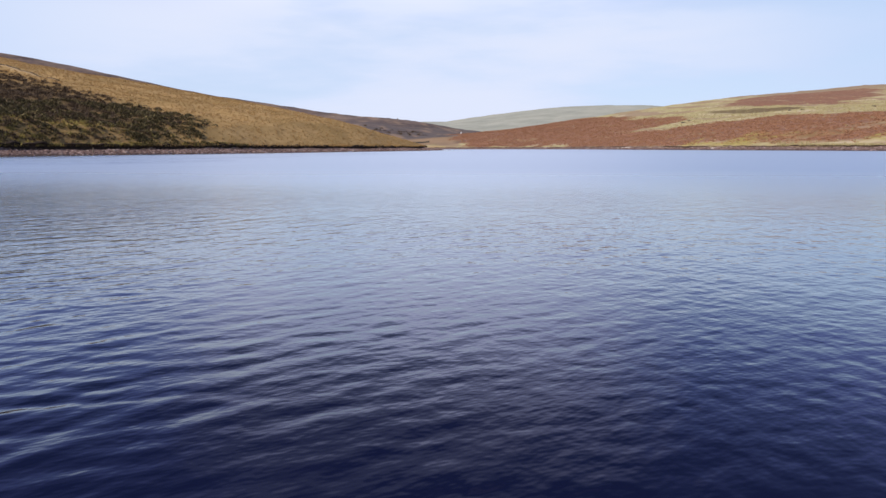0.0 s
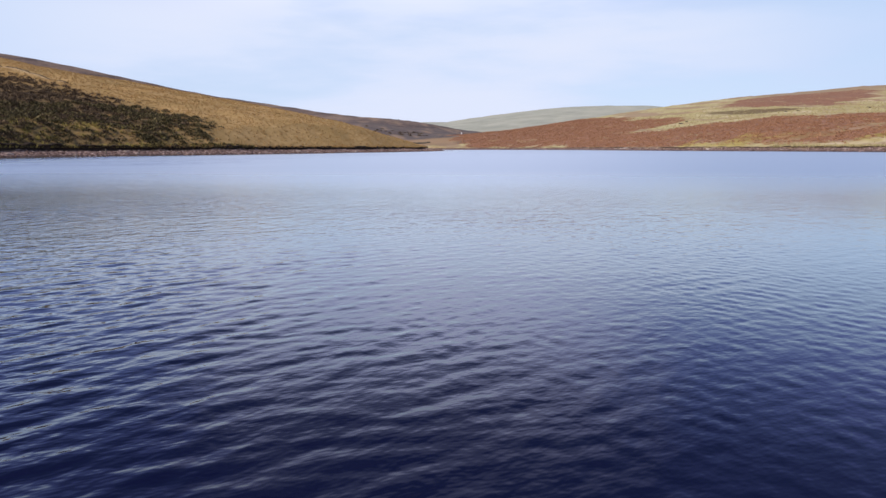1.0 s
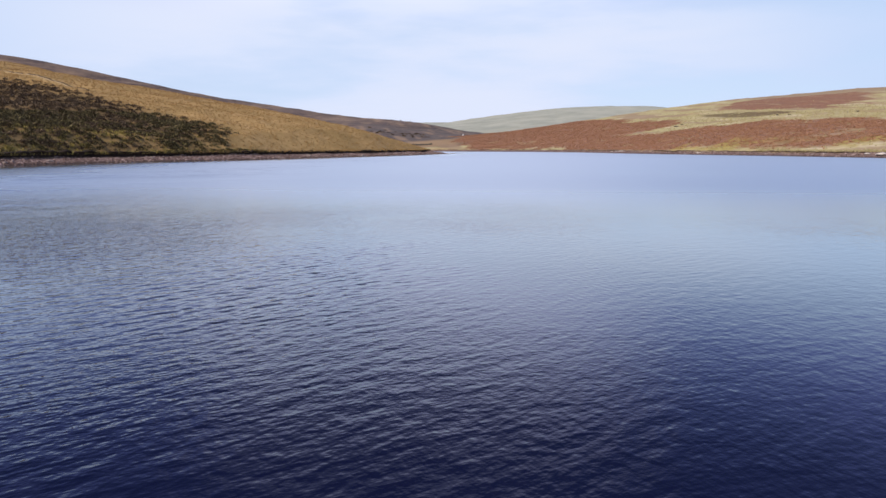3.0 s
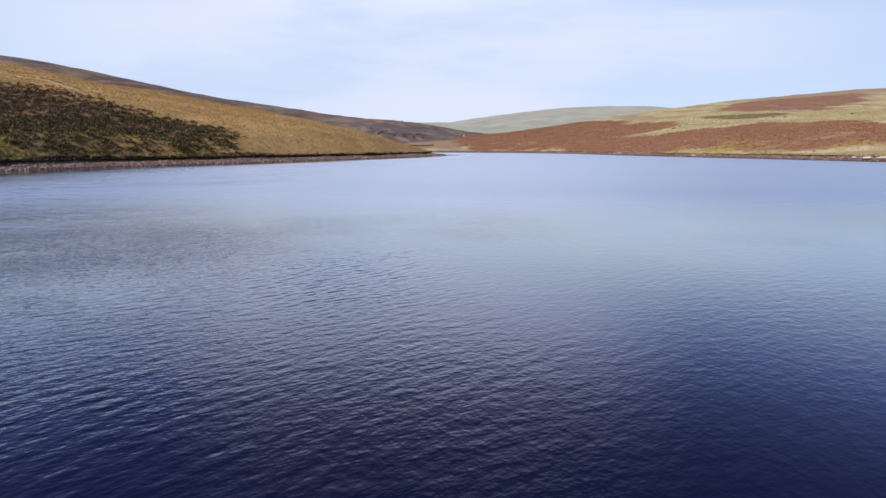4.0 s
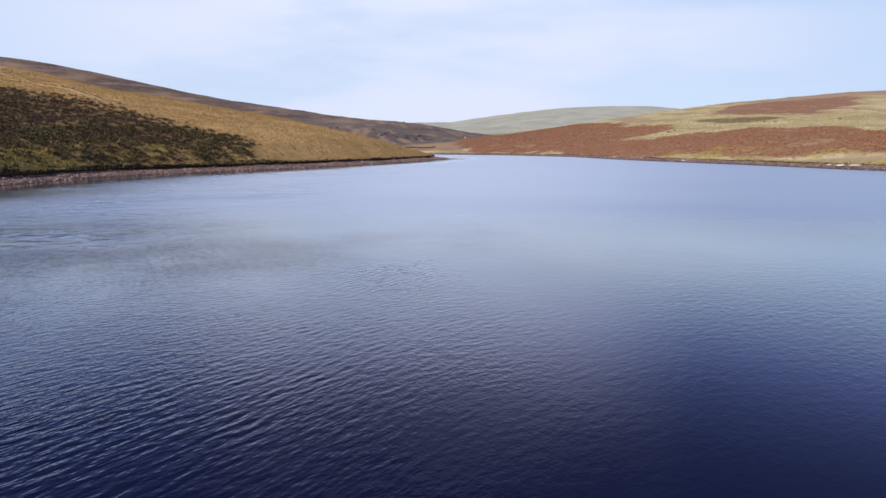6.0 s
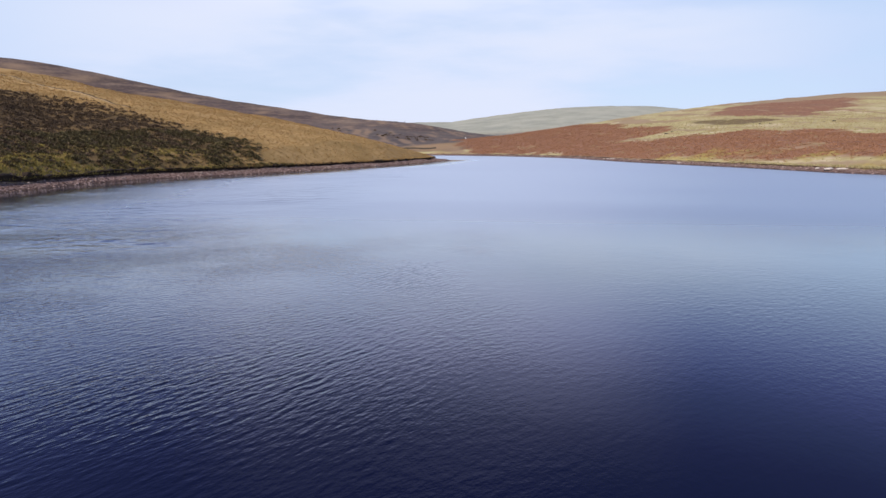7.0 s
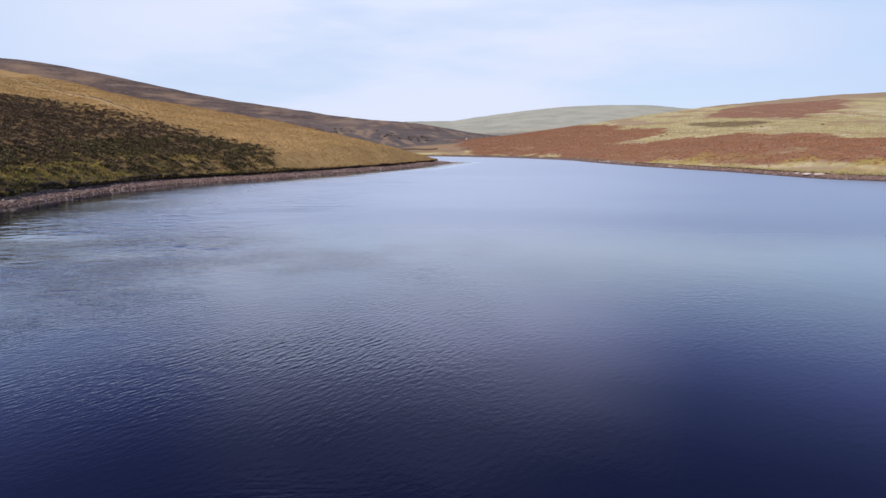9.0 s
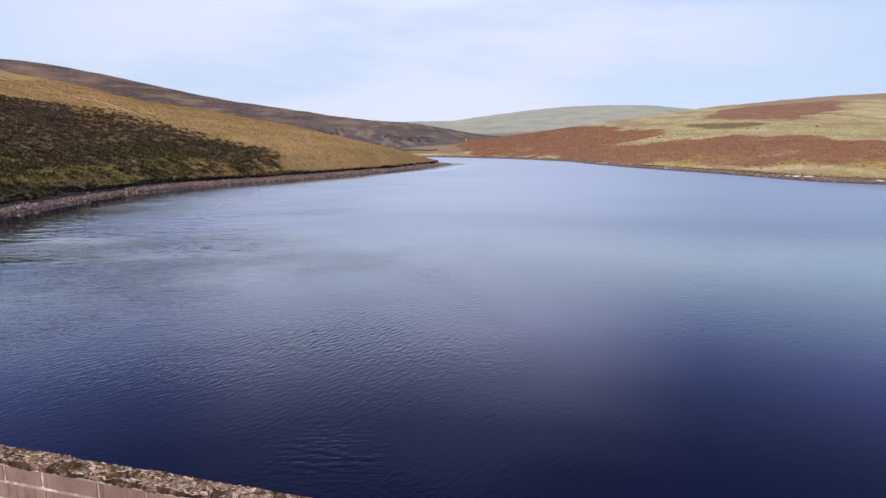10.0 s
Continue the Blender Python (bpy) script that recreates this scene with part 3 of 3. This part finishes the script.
# ---------------------------------------------------------------- water
def lake():
    def ordinates(low, high, gap):
        """Ordinates whose distance follows a function of the place."""
        out = [low]
        while out[-1] < high:
            out.append(out[-1] + gap(out[-1]))
        return np.array(out)

    def gap_x(v):
        free = 0.03 + 0.013 * max(0.0, abs(v) - 2.5)
        return min(free, 0.10) if -20 < v < 8 else min(free, 0.42) if -82 < v < 0 else min(3 * free, 8.0)

    def gap_y(v):
        if v < -2:
            return min(0.03 + 0.006 * (-2 - v), 0.085) if v > -29 else min(0.085 + 0.03 * (-29 - v), 5.0)
        free = 0.03 + 0.03 * max(0.0, v - 7)
        return min(free, 0.36) if v < 112 else min(free, 8.0)

    xs, ys = ordinates(-190, 190, gap_x), ordinates(-90, 400, gap_y)
    x, y = np.meshgrid(xs, ys)
    gap = np.maximum(np.gradient(xs)[None, :], np.gradient(ys)[:, None])
    rng = np.random.default_rng(4)
    z, lost, whole = np.zeros_like(x), np.zeros_like(x), 0.0
    close = (slice(np.searchsorted(ys, -40), np.searchsorted(ys, 40)), slice(np.searchsorted(xs, -45), np.searchsorted(xs, 45)))
    px, py, pg = x[close], y[close], gap[close]
    gust = 0.85 + 0.35 * rough(px, py, 2.5, 77, 2)
    cross = ease(0.25 + px / 3 + 0.5 * rough(px, py, 2, 79, 2))
    fade = 1 - ease((py - 1.5) / 6.5)
    front = 0.15 + 0.85 * ease((py + 7) / 11)
    west = 0.35 + 0.9 * ease(0.45 - px / 3.5)
    # gusts over the open water in front of the dam: strongest to the west, calm under the wall
    back = ease((1.5 - px) / 5) * ease((8 - py) / 8) * ease((py + 25) / 14) * np.clip(0.75 + 0.8 * rough(px, py, 7, 83, 2), 0, 1.6)
    back = np.maximum(back, 0.10 * ease((8 - py) / 8))
    for k in range(72):
        if k < 34:
            size, turn, steep = 0.07 + 0.17 * rng.uniform(0, 1) ** 1.5, rng.normal(38, 22), 0.024 * gust * west * front * fade
        elif k < 52:
            size, turn, steep = rng.uniform(0.07, 0.15), rng.normal(-62, 20), 0.020 * cross * front * fade
        else:
            size, turn, steep = rng.uniform(0.20, 0.36), rng.normal(58, 14), 0.016 * back
        turn = radians(turn)
        u = (-math.sin(turn) * px + math.cos(turn) * py) * 2 * math.pi / size + rng.uniform(0, 6.3)
        u = u + 2.6 * ripple(px, py, 2.2 * size + 0.08, 100 + k)
        keep = ease((size / pg - 2.0) / 2.5)
        z[close] += steep * size / 6.283 * (np.sin(u) + 0.32 * np.cos(2 * u)) * keep
        if k < 52:
            lost[close] += 1 - keep
            whole += 1
    lost[close] = np.maximum(lost[close] / whole, 1 - fade)
    outer = np.ones_like(x, bool)
    outer[close] = False
    lost[outer] = 1.0
    # longer wavelets off the western shore
    shore_gap = away(WEST_LINE, x, y)
    calm = shore_gap - 8 * ease((38 - y) / 28)
    lap = ease((72 - shore_gap) / 46) * (0.14 + 0.86 * ease((calm - 1) / 14)) * ease((150 - y) / 60) * ease((y + 12) / 18) * ease((-8 - x) / 14)
    lap = lap * np.clip(0.7 + 0.9 * rough(x, y, 11, 87, 2), 0, 2)
    for k in range(14):
        size, turn = rng.uniform(1.1, 2.8), radians(rng.normal(6, 30))
        u = (-math.sin(turn) * x + math.cos(turn) * y) * 2 * math.pi / size + rng.uniform(0, 6.3) + 2.6 * ripple(x, y, 1.6 * size, 150 + k)
        z += 0.008 * lap * size / 6.283 * (np.sin(u) + 0.3 * np.cos(2 * u))
    wide = np.stack([x, y, z], -1).reshape(-1, 3)
    faces = grid_faces(len(ys), len(xs))
    middle = wide[faces].mean(1)
    off = (middle[:, 0] - DAM[0]) * ACROSS[0] + (middle[:, 1] - DAM[1]) * ACROSS[1]
    faces = faces[off < 1.0]
    used, faces = np.unique(faces, return_inverse=True)
    wind = (0.25 + 0.75 * ease((y + 24) / 22)) * (1 - ease((y - 5) / 32)) * (1 - 0.65 * ease((x + 1) / 6))
    ob = solid("water", wide[used], faces.reshape(-1, 4), LAKE, smooth=True)
    layer = ob.data.attributes.new("ripples", "FLOAT_COLOR", "POINT")
    near_shore = ease((calm - 2) / 15)
    swell = ease((-6 - x) / 26) * ease((y + 30) / 20) * (0.5 + 0.5 * ease((0.6 - rough(x, y, 14, 85, 2)) / 0.8))
    swell = np.maximum(swell, 0.12 * ease((30 - y) / 20)) * ease((120 - y) / 60)
    chop = 0.055 + (0.29 * ease((y + 2) / 33) + 0.06 * ease((y - 50) / 130)) * (0.08 + 0.92 * near_shore) * (1 - 0.5 * ease((-12 - x) / 20) * ease((120 - y) / 60) * ease((32 - shore_gap) / 20))
    lee = ease((3 - x) / 7) * ease((8 - y) / 10) * ease((y + 27) / 12) * np.clip(0.7 + 0.8 * rough(x, y, 7, 83, 2), 0, 1.5)
    wind = np.maximum(wind, 0.75 * ease((-8 - x) / 18) * ease((110 - y) / 60)) * (1 - ease((y - 40) / 80)) * (0.05 + 0.95 * ease((calm - 3) / 22))
    # cat's-paws on the calm water under the wall
    lee = np.maximum(lee, 0.9 * np.exp(-(((x + 8.7) / 4) ** 2) - ((y + 18) / 3.5) ** 2))
    ruffle = np.exp(-(((x + 2.9) / 1.7) ** 2) - ((y + 24.6) / 1.6) ** 2)
    extra = ob.data.attributes.new("swell", "FLOAT_COLOR", "POINT")
    extra.data.foreach_set("color", np.stack([v.ravel()[used] for v in (swell, lap, ruffle, swell)], -1).astype(np.float32).ravel())
    four = np.stack([v.ravel() for v in (lost, wind, chop, lee)], -1)[used]
    layer.data.foreach_set("color", four.astype(np.float32).ravel())
    return tagged(ob, "wind-rippled dark blue reservoir water", "water", kind="structure")


lake()


# ---------------------------------------------------------------- banks and shores
def outline(line, gap):
    """Evenly spaced points of a polyline, and the way to the side of the land at each."""
    seg = np.hypot(*np.diff(line, axis=0).T)
    s = np.concatenate([[0], np.cumsum(seg)])
    t = np.arange(0, s[-1], gap)
    p = np.stack([np.interp(t, s, line[:, i]) for i in (0, 1)], -1)
    g = np.gradient(p, axis=0)
    g /= np.linalg.norm(g, axis=1, keepdims=True)
    n = np.stack([-g[:, 1], g[:, 0]], -1)
    return p, n


def peat_bank(name, line, high, wide, material, label):
    """The undercut edge of the turf above the bare shore."""
    p, n = outline(line, 0.35)
    for _ in range(12):
        n[1:-1] = (n[:-2] + 2 * n[1:-1] + n[2:]) / 4
    n /= np.linalg.norm(n, axis=1, keepdims=True)
    edge = shore_width(p[:, 0], p[:, 1], wide) - 0.15 + 0.22 * ripple(p[:, 0], p[:, 1], 0.9, 13)
    tall = high * (1 + 0.6 * ease((105 - p[:, 1]) / 25)) * (0.75 + 0.35 * ripple(p[:, 0], p[:, 1], 5, 17) + 0.3 * ripple(p[:, 0], p[:, 1], 1.1, 19))
    tall = np.maximum(tall, 0.08)
    rows = []
    for out, up in ((0.05, -0.25), (0.12, 0.25), (0.06, 0.6), (-0.12, 0.92), (0.05, 1.05), (0.5, 1.08), (1.3, 0.9)):
        q = p + n * (edge + out + 0.05 * ripple(p[:, 0], p[:, 1], 0.7, int(90 + 50 * up)))[:, None]
        base = 0.80
        rows.append(np.column_stack([q, base + up * tall]))
    v = np.stack(rows, 0)
    ob = solid(name, v.reshape(-1, 3), grid_faces(len(rows), len(p)), material, smooth=False)
    return tagged(ob, label, "bank", kind="structure")


peat_bank("bank_west", WEST_LINE[16:136], 0.75, False, PEAT, "dark undercut peat bank edging the grassy hill")
peat_bank("bank_east", EAST_LINE[8:120], 0.32, True, EARTH, "low eroded earth bank above a stony shore")


def on_shore(line, count, low, high, seed, first=0.0, last=1.0):
    """Places strewn over the bare strip beside a shoreline."""
    p, n = outline(line, 0.2)
    rng = np.random.default_rng(seed)
    i = (rng.uniform(first, last, count) * (len(p) - 1)).astype(int)
    q = p[i] + n[i] * rng.uniform(low, high, count)[:, None]
    return np.column_stack([q, field("z", q[:, 0], q[:, 1])]), rng


PEBBLES = [pebble_shape(k, 0.55) for k in range(5)]
for shore_name, shore_line, amount, reach, label in (
        ("shingle_west", WEST_LINE[16:124], 12000, 7.0, "pinkish grey stones strewn along the drawn-down shore"),
        ("shingle_east", EAST_LINE[16:112], 7000, 4.2, "pale grey stones along the far shore")):
    at, rng = on_shore(shore_line, amount, 0.1, reach, amount)
    size = 0.07 + 0.22 * rng.uniform(0, 1, amount) ** 3
    tagged(solid(shore_name, *strewn(PEBBLES, at, size, rng.uniform(0, 6.3, amount)), SHINGLE), label, "stones", kind="stuff")


# ---------------------------------------------------------------- plants
def growth(name, shapes, material, count, box, weight, sizes, seed, label, category, least=0.8):
    """One kind of plant strewn over the ground where its cover grows."""
    rng = np.random.default_rng(seed)
    x, y = rng.uniform(box[0], box[1], count * 6), rng.uniform(box[2], box[3], count * 6)
    keep = rng.uniform(0, 1, len(x)) < weight(x, y) * (field("inland", x, y) > least)
    x, y = x[keep][:count], y[keep][:count]
    at = np.column_stack([x, y, field("z", x, y) - 0.04])
    size = rng.uniform(*sizes, len(x))
    ob = solid(name, *strewn(shapes, at, size, rng.uniform(0, 6.3, len(x))), material)
    return tagged(ob, label, category, kind="stuff")


BUSH = [sprig_shape(k, 46, 0.55, 0.62, 0.30, 0.12) for k in range(6)]
TUFT = [sprig_shape(20 + k, 15, 0.2, 0.26, 0.50, 0.85) for k in range(6)]
FROND = [sprig_shape(40 + k, 20, 0.22, 0.6, 0.36, 0.2) for k in range(6)]

growth("heather", BUSH, HEATHER, 12000, (-165, -50, 25, 152), lambda x, y: field("heather", x, y), (0.4, 1.1), 1,
       "dark brown heather bushes on the hillside", "heather")
growth("green_heather", BUSH, HEATHER_GREEN, 4200, (-130, -48, 25, 130),
       lambda x, y: 0.8 * field("heather", x, y) * (rough(x, y, 12, 91, 2) > 0.1) * (field("west", x, y) < 32) + 0.25 * (field("west", x, y) < 22) * (y < 118) * (1 - 0.9 * field("green", x, y)),
       (0.5, 1.3), 2, "olive green heather and bilberry near the shore", "heather")
growth("moor_grass", TUFT, TUSSOCK, 38000, (-190, -15, 20, 245), lambda x, y: (1 - field("heather", x, y)) * (1 - field("tracks", x, y)) * (field("west", x, y) < 150), (0.30, 0.68), 3,
       "golden tussocks of dry moor grass", "grass")
growth("green_grass", TUFT, RUSH, 6000, (-95, -40, 20, 130), lambda x, y: field("green", x, y), (0.5, 1.0), 4,
       "yellow-green grass along the shore", "grass", 0.2)
growth("bracken", FROND, FERN, 27000, (-40, 126, 100, 490), lambda x, y: field("bracken", x, y), (0.4, 0.95), 5,
       "rust-brown dead bracken covering the slope", "bracken")
growth("straw_grass", TUFT, STRAW, 9000, (40, 200, 50, 400), lambda x, y: 0.8 * (1 - field("bracken", x, y)) * (1 - field("heather", x, y)) * (1 - field("brown", x, y)) * (x > 40), (0.45, 0.95), 6,
       "pale straw-coloured grass", "grass")


growth("scrub", BUSH, HEATHER, 70, (-165, -50, 440, 545), lambda x, y: rough(x, y, 30, 97, 2) > 0.1, (1.3, 2.6), 7,
       "dark scrub on the far moor slope", "scrub")


def bank_turf(name, line, wide, count, shapes, material, sizes, seed, label):
    """Plants that hang over the edge of the bank."""
    p, n = outline(line, 0.2)
    rng = np.random.default_rng(seed)
    i = (rng.uniform(0, 1, count) * (len(p) - 1)).astype(int)
    edge = shore_width(p[i, 0], p[i, 1], wide)
    q = p[i] + n[i] * (edge + rng.uniform(-0.15, 0.9, count))[:, None]
    at = np.column_stack([q, np.maximum(field("z", q[:, 0], q[:, 1]), 1.25 if not wide else 1.0) - 0.02])
    ob = solid(name, *strewn(shapes, at, rng.uniform(*sizes, count), rng.uniform(0, 6.3, count)), material)
    return tagged(ob, label, "plants", kind="stuff")


bank_turf("bank_grass", WEST_LINE[72:122], False, 1800, TUFT, TUSSOCK, (0.5, 1.0), 11, "golden grass overhanging the peat bank")
bank_turf("bank_heather", WEST_LINE[24:84], False, 700, BUSH, HEATHER_GREEN, (0.4, 0.95), 12, "dark heather overhanging the peat bank")
bank_turf("bank_rushes", WEST_LINE[24:84], False, 900, TUFT, RUSH, (0.5, 1.1), 13, "green grass along the top of the bank")
bank_turf("east_bank_grass", EAST_LINE[EAST_LINE[:, 1] < 185][8:], True, 2200, TUFT, STRAW, (0.5, 1.1), 14, "straw grass along the far bank")


def hill_track():
    """A path worn into the slope: a pale tread below a low dark cut bank."""
    p, n = outline(TRACK, 0.8)
    wide = 0.45 + 0.15 * ripple(p[:, 0], p[:, 1], 5, 23)
    for name, low, high, rise, material, label in (
            ("hill_track", -0.75, 0.1, (0.14, 0.14), TREAD, "pale worn path slanting across the grassy hill"),
            ("track_bank", 0.1, 0.4, (0.06, 0.24), PEAT, "low dark cut bank above the worn path")):
        rows = []
        for k, (out, up) in enumerate(((low - 0.1, -0.3), (low, rise[0]), (high, rise[1]), (high + 0.35, -0.3))):
            q = p + n * (out * (0.6 + wide) * (-1 if n[0, 1] < 0 else 1))[:, None]
            rows.append(np.column_stack([q, field("z", q[:, 0], q[:, 1]) + up * (1 + 0.9 * ripple(p[:, 0], p[:, 1], 7, 27) + 0.4 * ripple(p[:, 0], p[:, 1], 2, 28 + k))]))
        tagged(solid(name, np.stack(rows).reshape(-1, 3), grid_faces(4, len(p)), material), label, "path", kind="structure")


hill_track()


# ---------------------------------------------------------------- dam
def dam():
    """A masonry dam with a parapet of squared blocks under a weathered coping."""
    def place(s, off, z):
        q = DAM + ALONG * s + ACROSS * off
        return (q[0], q[1], z)

    def block(a, b, off0, off1, z0, z1):
        bm = bmesh.new()
        vs = [bm.verts.new(place(s, o, z)) for z in (z0, z1) for s, o in ((a, off0), (b, off0), (b, off1), (a, off1))]
        for f in ((3, 2, 1, 0), (4, 5, 6, 7), (0, 1, 5, 4), (1, 2, 6, 5), (2, 3, 7, 6), (3, 0, 4, 7)):
            bm.faces.new([vs[i] for i in f])
        bmesh.ops.recalc_face_normals(bm, faces=bm.faces)
        return bm

    wall = tagged(new("dam"), "old masonry dam with a weathered stone parapet", "dam", kind="structure")
    part("dam_body", block(-62, 150, 0.02, 5.6, -14, 2.60), MASONRY, wall)
    part("crest_road", block(-62, 150, 0.44, 5.2, 2.60, 2.68), ROAD, wall)
    part("parapet_core", block(-62, 150, 0.05, 0.384, 2.60, 3.60), LIME, wall, "white lime mortar in the joints")
    # coping: a long rough slab with a worn top
    s = steps(-12, 5, 0.022, 1.22, -62, 150)
    half = [(0.03, 0.035), (0.0, 0.06), (0.01, 0.115)]
    rows = half + [(0.05 + 0.03 * k, 0.125) for k in range(10)] + [(0.37, 0.12), (0.40, 0.10), (0.41, 0.06), (0.385, 0.035)]
    v = []
    for k, (o, up) in enumerate(rows):
        wear = 0.022 * ripple(s, s * 0 + 0.03 * k, 0.09, 5) + 0.022 * ripple(s, s * 0 + 0.03 * k, 0.45, 6) + 0.014 * ripple(s, s * 0 + 0.03 * k, 0.045, 7)
        q = DAM[None] + ALONG[None] * s[:, None] + ACROSS[None] * (o + 0.9 * wear * (k in (0, 1, 2) or k > 12))[:, None]
        v.append(np.column_stack([q, 3.56 + up + wear * (up > 0.06)]))
    solid("coping", np.stack(v[:14]).reshape(-1, 3), grid_faces(14, len(s)), COPING, wall)
    solid("coping_edge", np.stack(v[13:]).reshape(-1, 3), grid_faces(len(rows) - 13, len(s)), EDGE_STONE, wall)
    # flakes of frost-broken stone and lichen on the coping
    chips = np.random.default_rng(21)
    c = chips.uniform(-11, 5, 3600)
    q = DAM[None] + ALONG[None] * c[:, None] + ACROSS[None] * chips.uniform(0.02, 0.39, 3600)[:, None]
    at = np.column_stack([q, 3.683 + 0.022 * ripple(c, c * 0, 0.45, 6)])
    slivers = [(v * (2.1, 0.8, 1.0), f) for v, f in (pebble_shape(70 + k, 0.2, 1) for k in range(4))]
    flakes = solid("stone_flakes", *strewn(slivers, at, 0.010 + 0.032 * chips.uniform(0, 1, 3600) ** 2,
                                           math.atan2(ALONG[1], ALONG[0]) + chips.normal(0, 0.4, 3600)), LICHEN, wall)
    tagged(flakes, "pale lichened stone flakes", kind="stuff")
    # blocks in courses, the nearest singly
    rng = np.random.default_rng(9)
    shapes = []
    for k in range(4):
        wide = (0.78, 0.88, 0.96, 1.08)[k]
        bm = bmesh.new()
        bmesh.ops.create_cube(bm, size=1)
        for w in bm.verts:
            w.co = Vector((w.co.x * (wide - 0.018), w.co.y * 0.37, w.co.z * 0.270))
        bmesh.ops.bevel(bm, geom=list(bm.edges), offset=0.012, segments=1, affect="EDGES")
        me = bpy.data.meshes.new("stone_block")
        bm.to_mesh(me)
        bm.free()
        me.materials.append(ASHLAR)
        shapes.append((wide, me))
    lean = math.atan2(ALONG[1], ALONG[0])
    for course in range(3):
        a = -22.0 + 0.45 * (course % 2)
        while a < 17:
            wide, me = shapes[rng.integers(0, 4)]
            ob = new("stone_block", me)
            ob.parent = wall
            q = DAM + ALONG * (a + wide / 2) + ACROSS * (0.205 + rng.normal(0, 0.002))
            ob.location, ob.rotation_euler = (q[0], q[1], 3.455 - 0.30 * course), (0, 0, lean + math.pi * rng.integers(0, 2))
            a += wide
    return wall


dam()


# ---------------------------------------------------------------- boulders and small things
def stone(name, at, size, material, seed, label, group, flat=0.6):
    v, f = pebble_shape(seed, flat, 2)
    ob = solid(name, v * np.array(size), f, material, smooth=True)
    ob.location, ob.rotation_euler = at, (0, 0, seed * 1.7)
    return tagged(ob, label, "boulder", group)


for k, (line, low, high, first, last) in enumerate([(WEST_LINE[16:124], 0.5, 3.2, 0.1, 1.0)] * 34 + [(EAST_LINE[16:112], 0.3, 3.2, 0.1, 0.85)] * 26):
    at, rng = on_shore(line, 1, low, high, 500 + k, first, last)
    size = rng.uniform(0.22, 0.5)
    stone("boulder", at[0] + (0, 0, 0.1 * size), (size * 1.3, size, size), BOULDER, k, "rounded grey boulder on the stony shore", "shore boulders")
for k, (x, y, size) in enumerate([(72.3, 114.8, 1.2), (73.6, 112.4, 0.8), (71.4, 118, 0.7), (45.5, 220.5, 0.7), (44.5, 224.5, 0.55), (81.5, 98.5, 0.6),
                                  (43.6, 228, 0.5), (56.4, 170, 0.5)]):
    z = float(field("z", np.array([x]), np.array([y]))[0])
    stone("pale_rock", (x, y, z + 0.08), (size * 1.6, size, size * 0.5), PALE_ROCK, 30 + k, "bleached pale rock on the bare shore", "pale rocks")
for k, (x, y, size) in enumerate([(115.3, 262.5, 1.1), (117.5, 257, 0.7), (141, 252.6, 1.2), (82, 285.5, 1.4), (85, 288, 1.0), (136, 250, 0.7)]):
    z = float(field("z", np.array([x]), np.array([y]))[0])
    stone("outcrop", (x, y, z + 0.1), (size * 0.95, size * 0.6, size * 0.45), DARK_ROCK, 60 + k, "dark rock outcrop on the pale grass slope", "hill outcrops")


def height(x, y):
    return float(field("z", np.array([float(x)]), np.array([float(y)]))[0])


def inlet_wall():
    """A low dry-stone wall at the head of the inlet."""
    x = np.arange(-64, -38, 0.5)
    y = 392 + 0.8 * np.sin(x / 9)
    z = field("z", x, y)
    tall = 0.85 + 0.12 * ripple(x, y, 1.1, 5)
    rows = [np.column_stack([x, y + o, z + up * tall]) for o, up in ((-0.35, -0.3), (-0.25, 0.85), (-0.12, 1.0), (0.12, 1.0), (0.25, 0.85), (0.35, -0.3))]
    ob = solid("stone_wall", np.stack(rows).reshape(-1, 3), grid_faces(6, len(x)), DARK_ROCK)
    return tagged(ob, "low dark dry-stone wall at the inlet head", "wall")


def stake(name, x, y, high, wide, material, label):
    """A short tapered post with a rounded top."""
    bm = bmesh.new()
    bmesh.ops.create_cone(bm, segments=10, radius1=wide, radius2=wide * 0.85, depth=high, cap_ends=True)
    bmesh.ops.bevel(bm, geom=[e for e in bm.edges if all(v.co.z > 0 for v in e.verts)], offset=wide * 0.3, segments=2, affect="EDGES")
    me = bpy.data.meshes.new(name)
    bm.to_mesh(me)
    bm.free()
    me.materials.append(material)
    ob = new(name, me)
    ob.matrix_world = pose(x, y, height(x, y) + high / 2 - 0.1, 3, 4, 0)
    return tagged(ob, label, "post")


inlet_wall()
stake("mooring_stake", -58.4, 91.5, 0.85, 0.11, WOOD, "short weathered wooden stake on the bare shore")
stake("marker_post", -22.7, 468.5, 1.5, 0.45, WHITE, "white marker standing on the far heather slope")
stone("cairn", (-112, 757, height(-112, 757) + 0.6), (1.3, 1.1, 1.5), DARK_ROCK, 81, "small cairn on the moorland skyline", "cairns", 0.9)
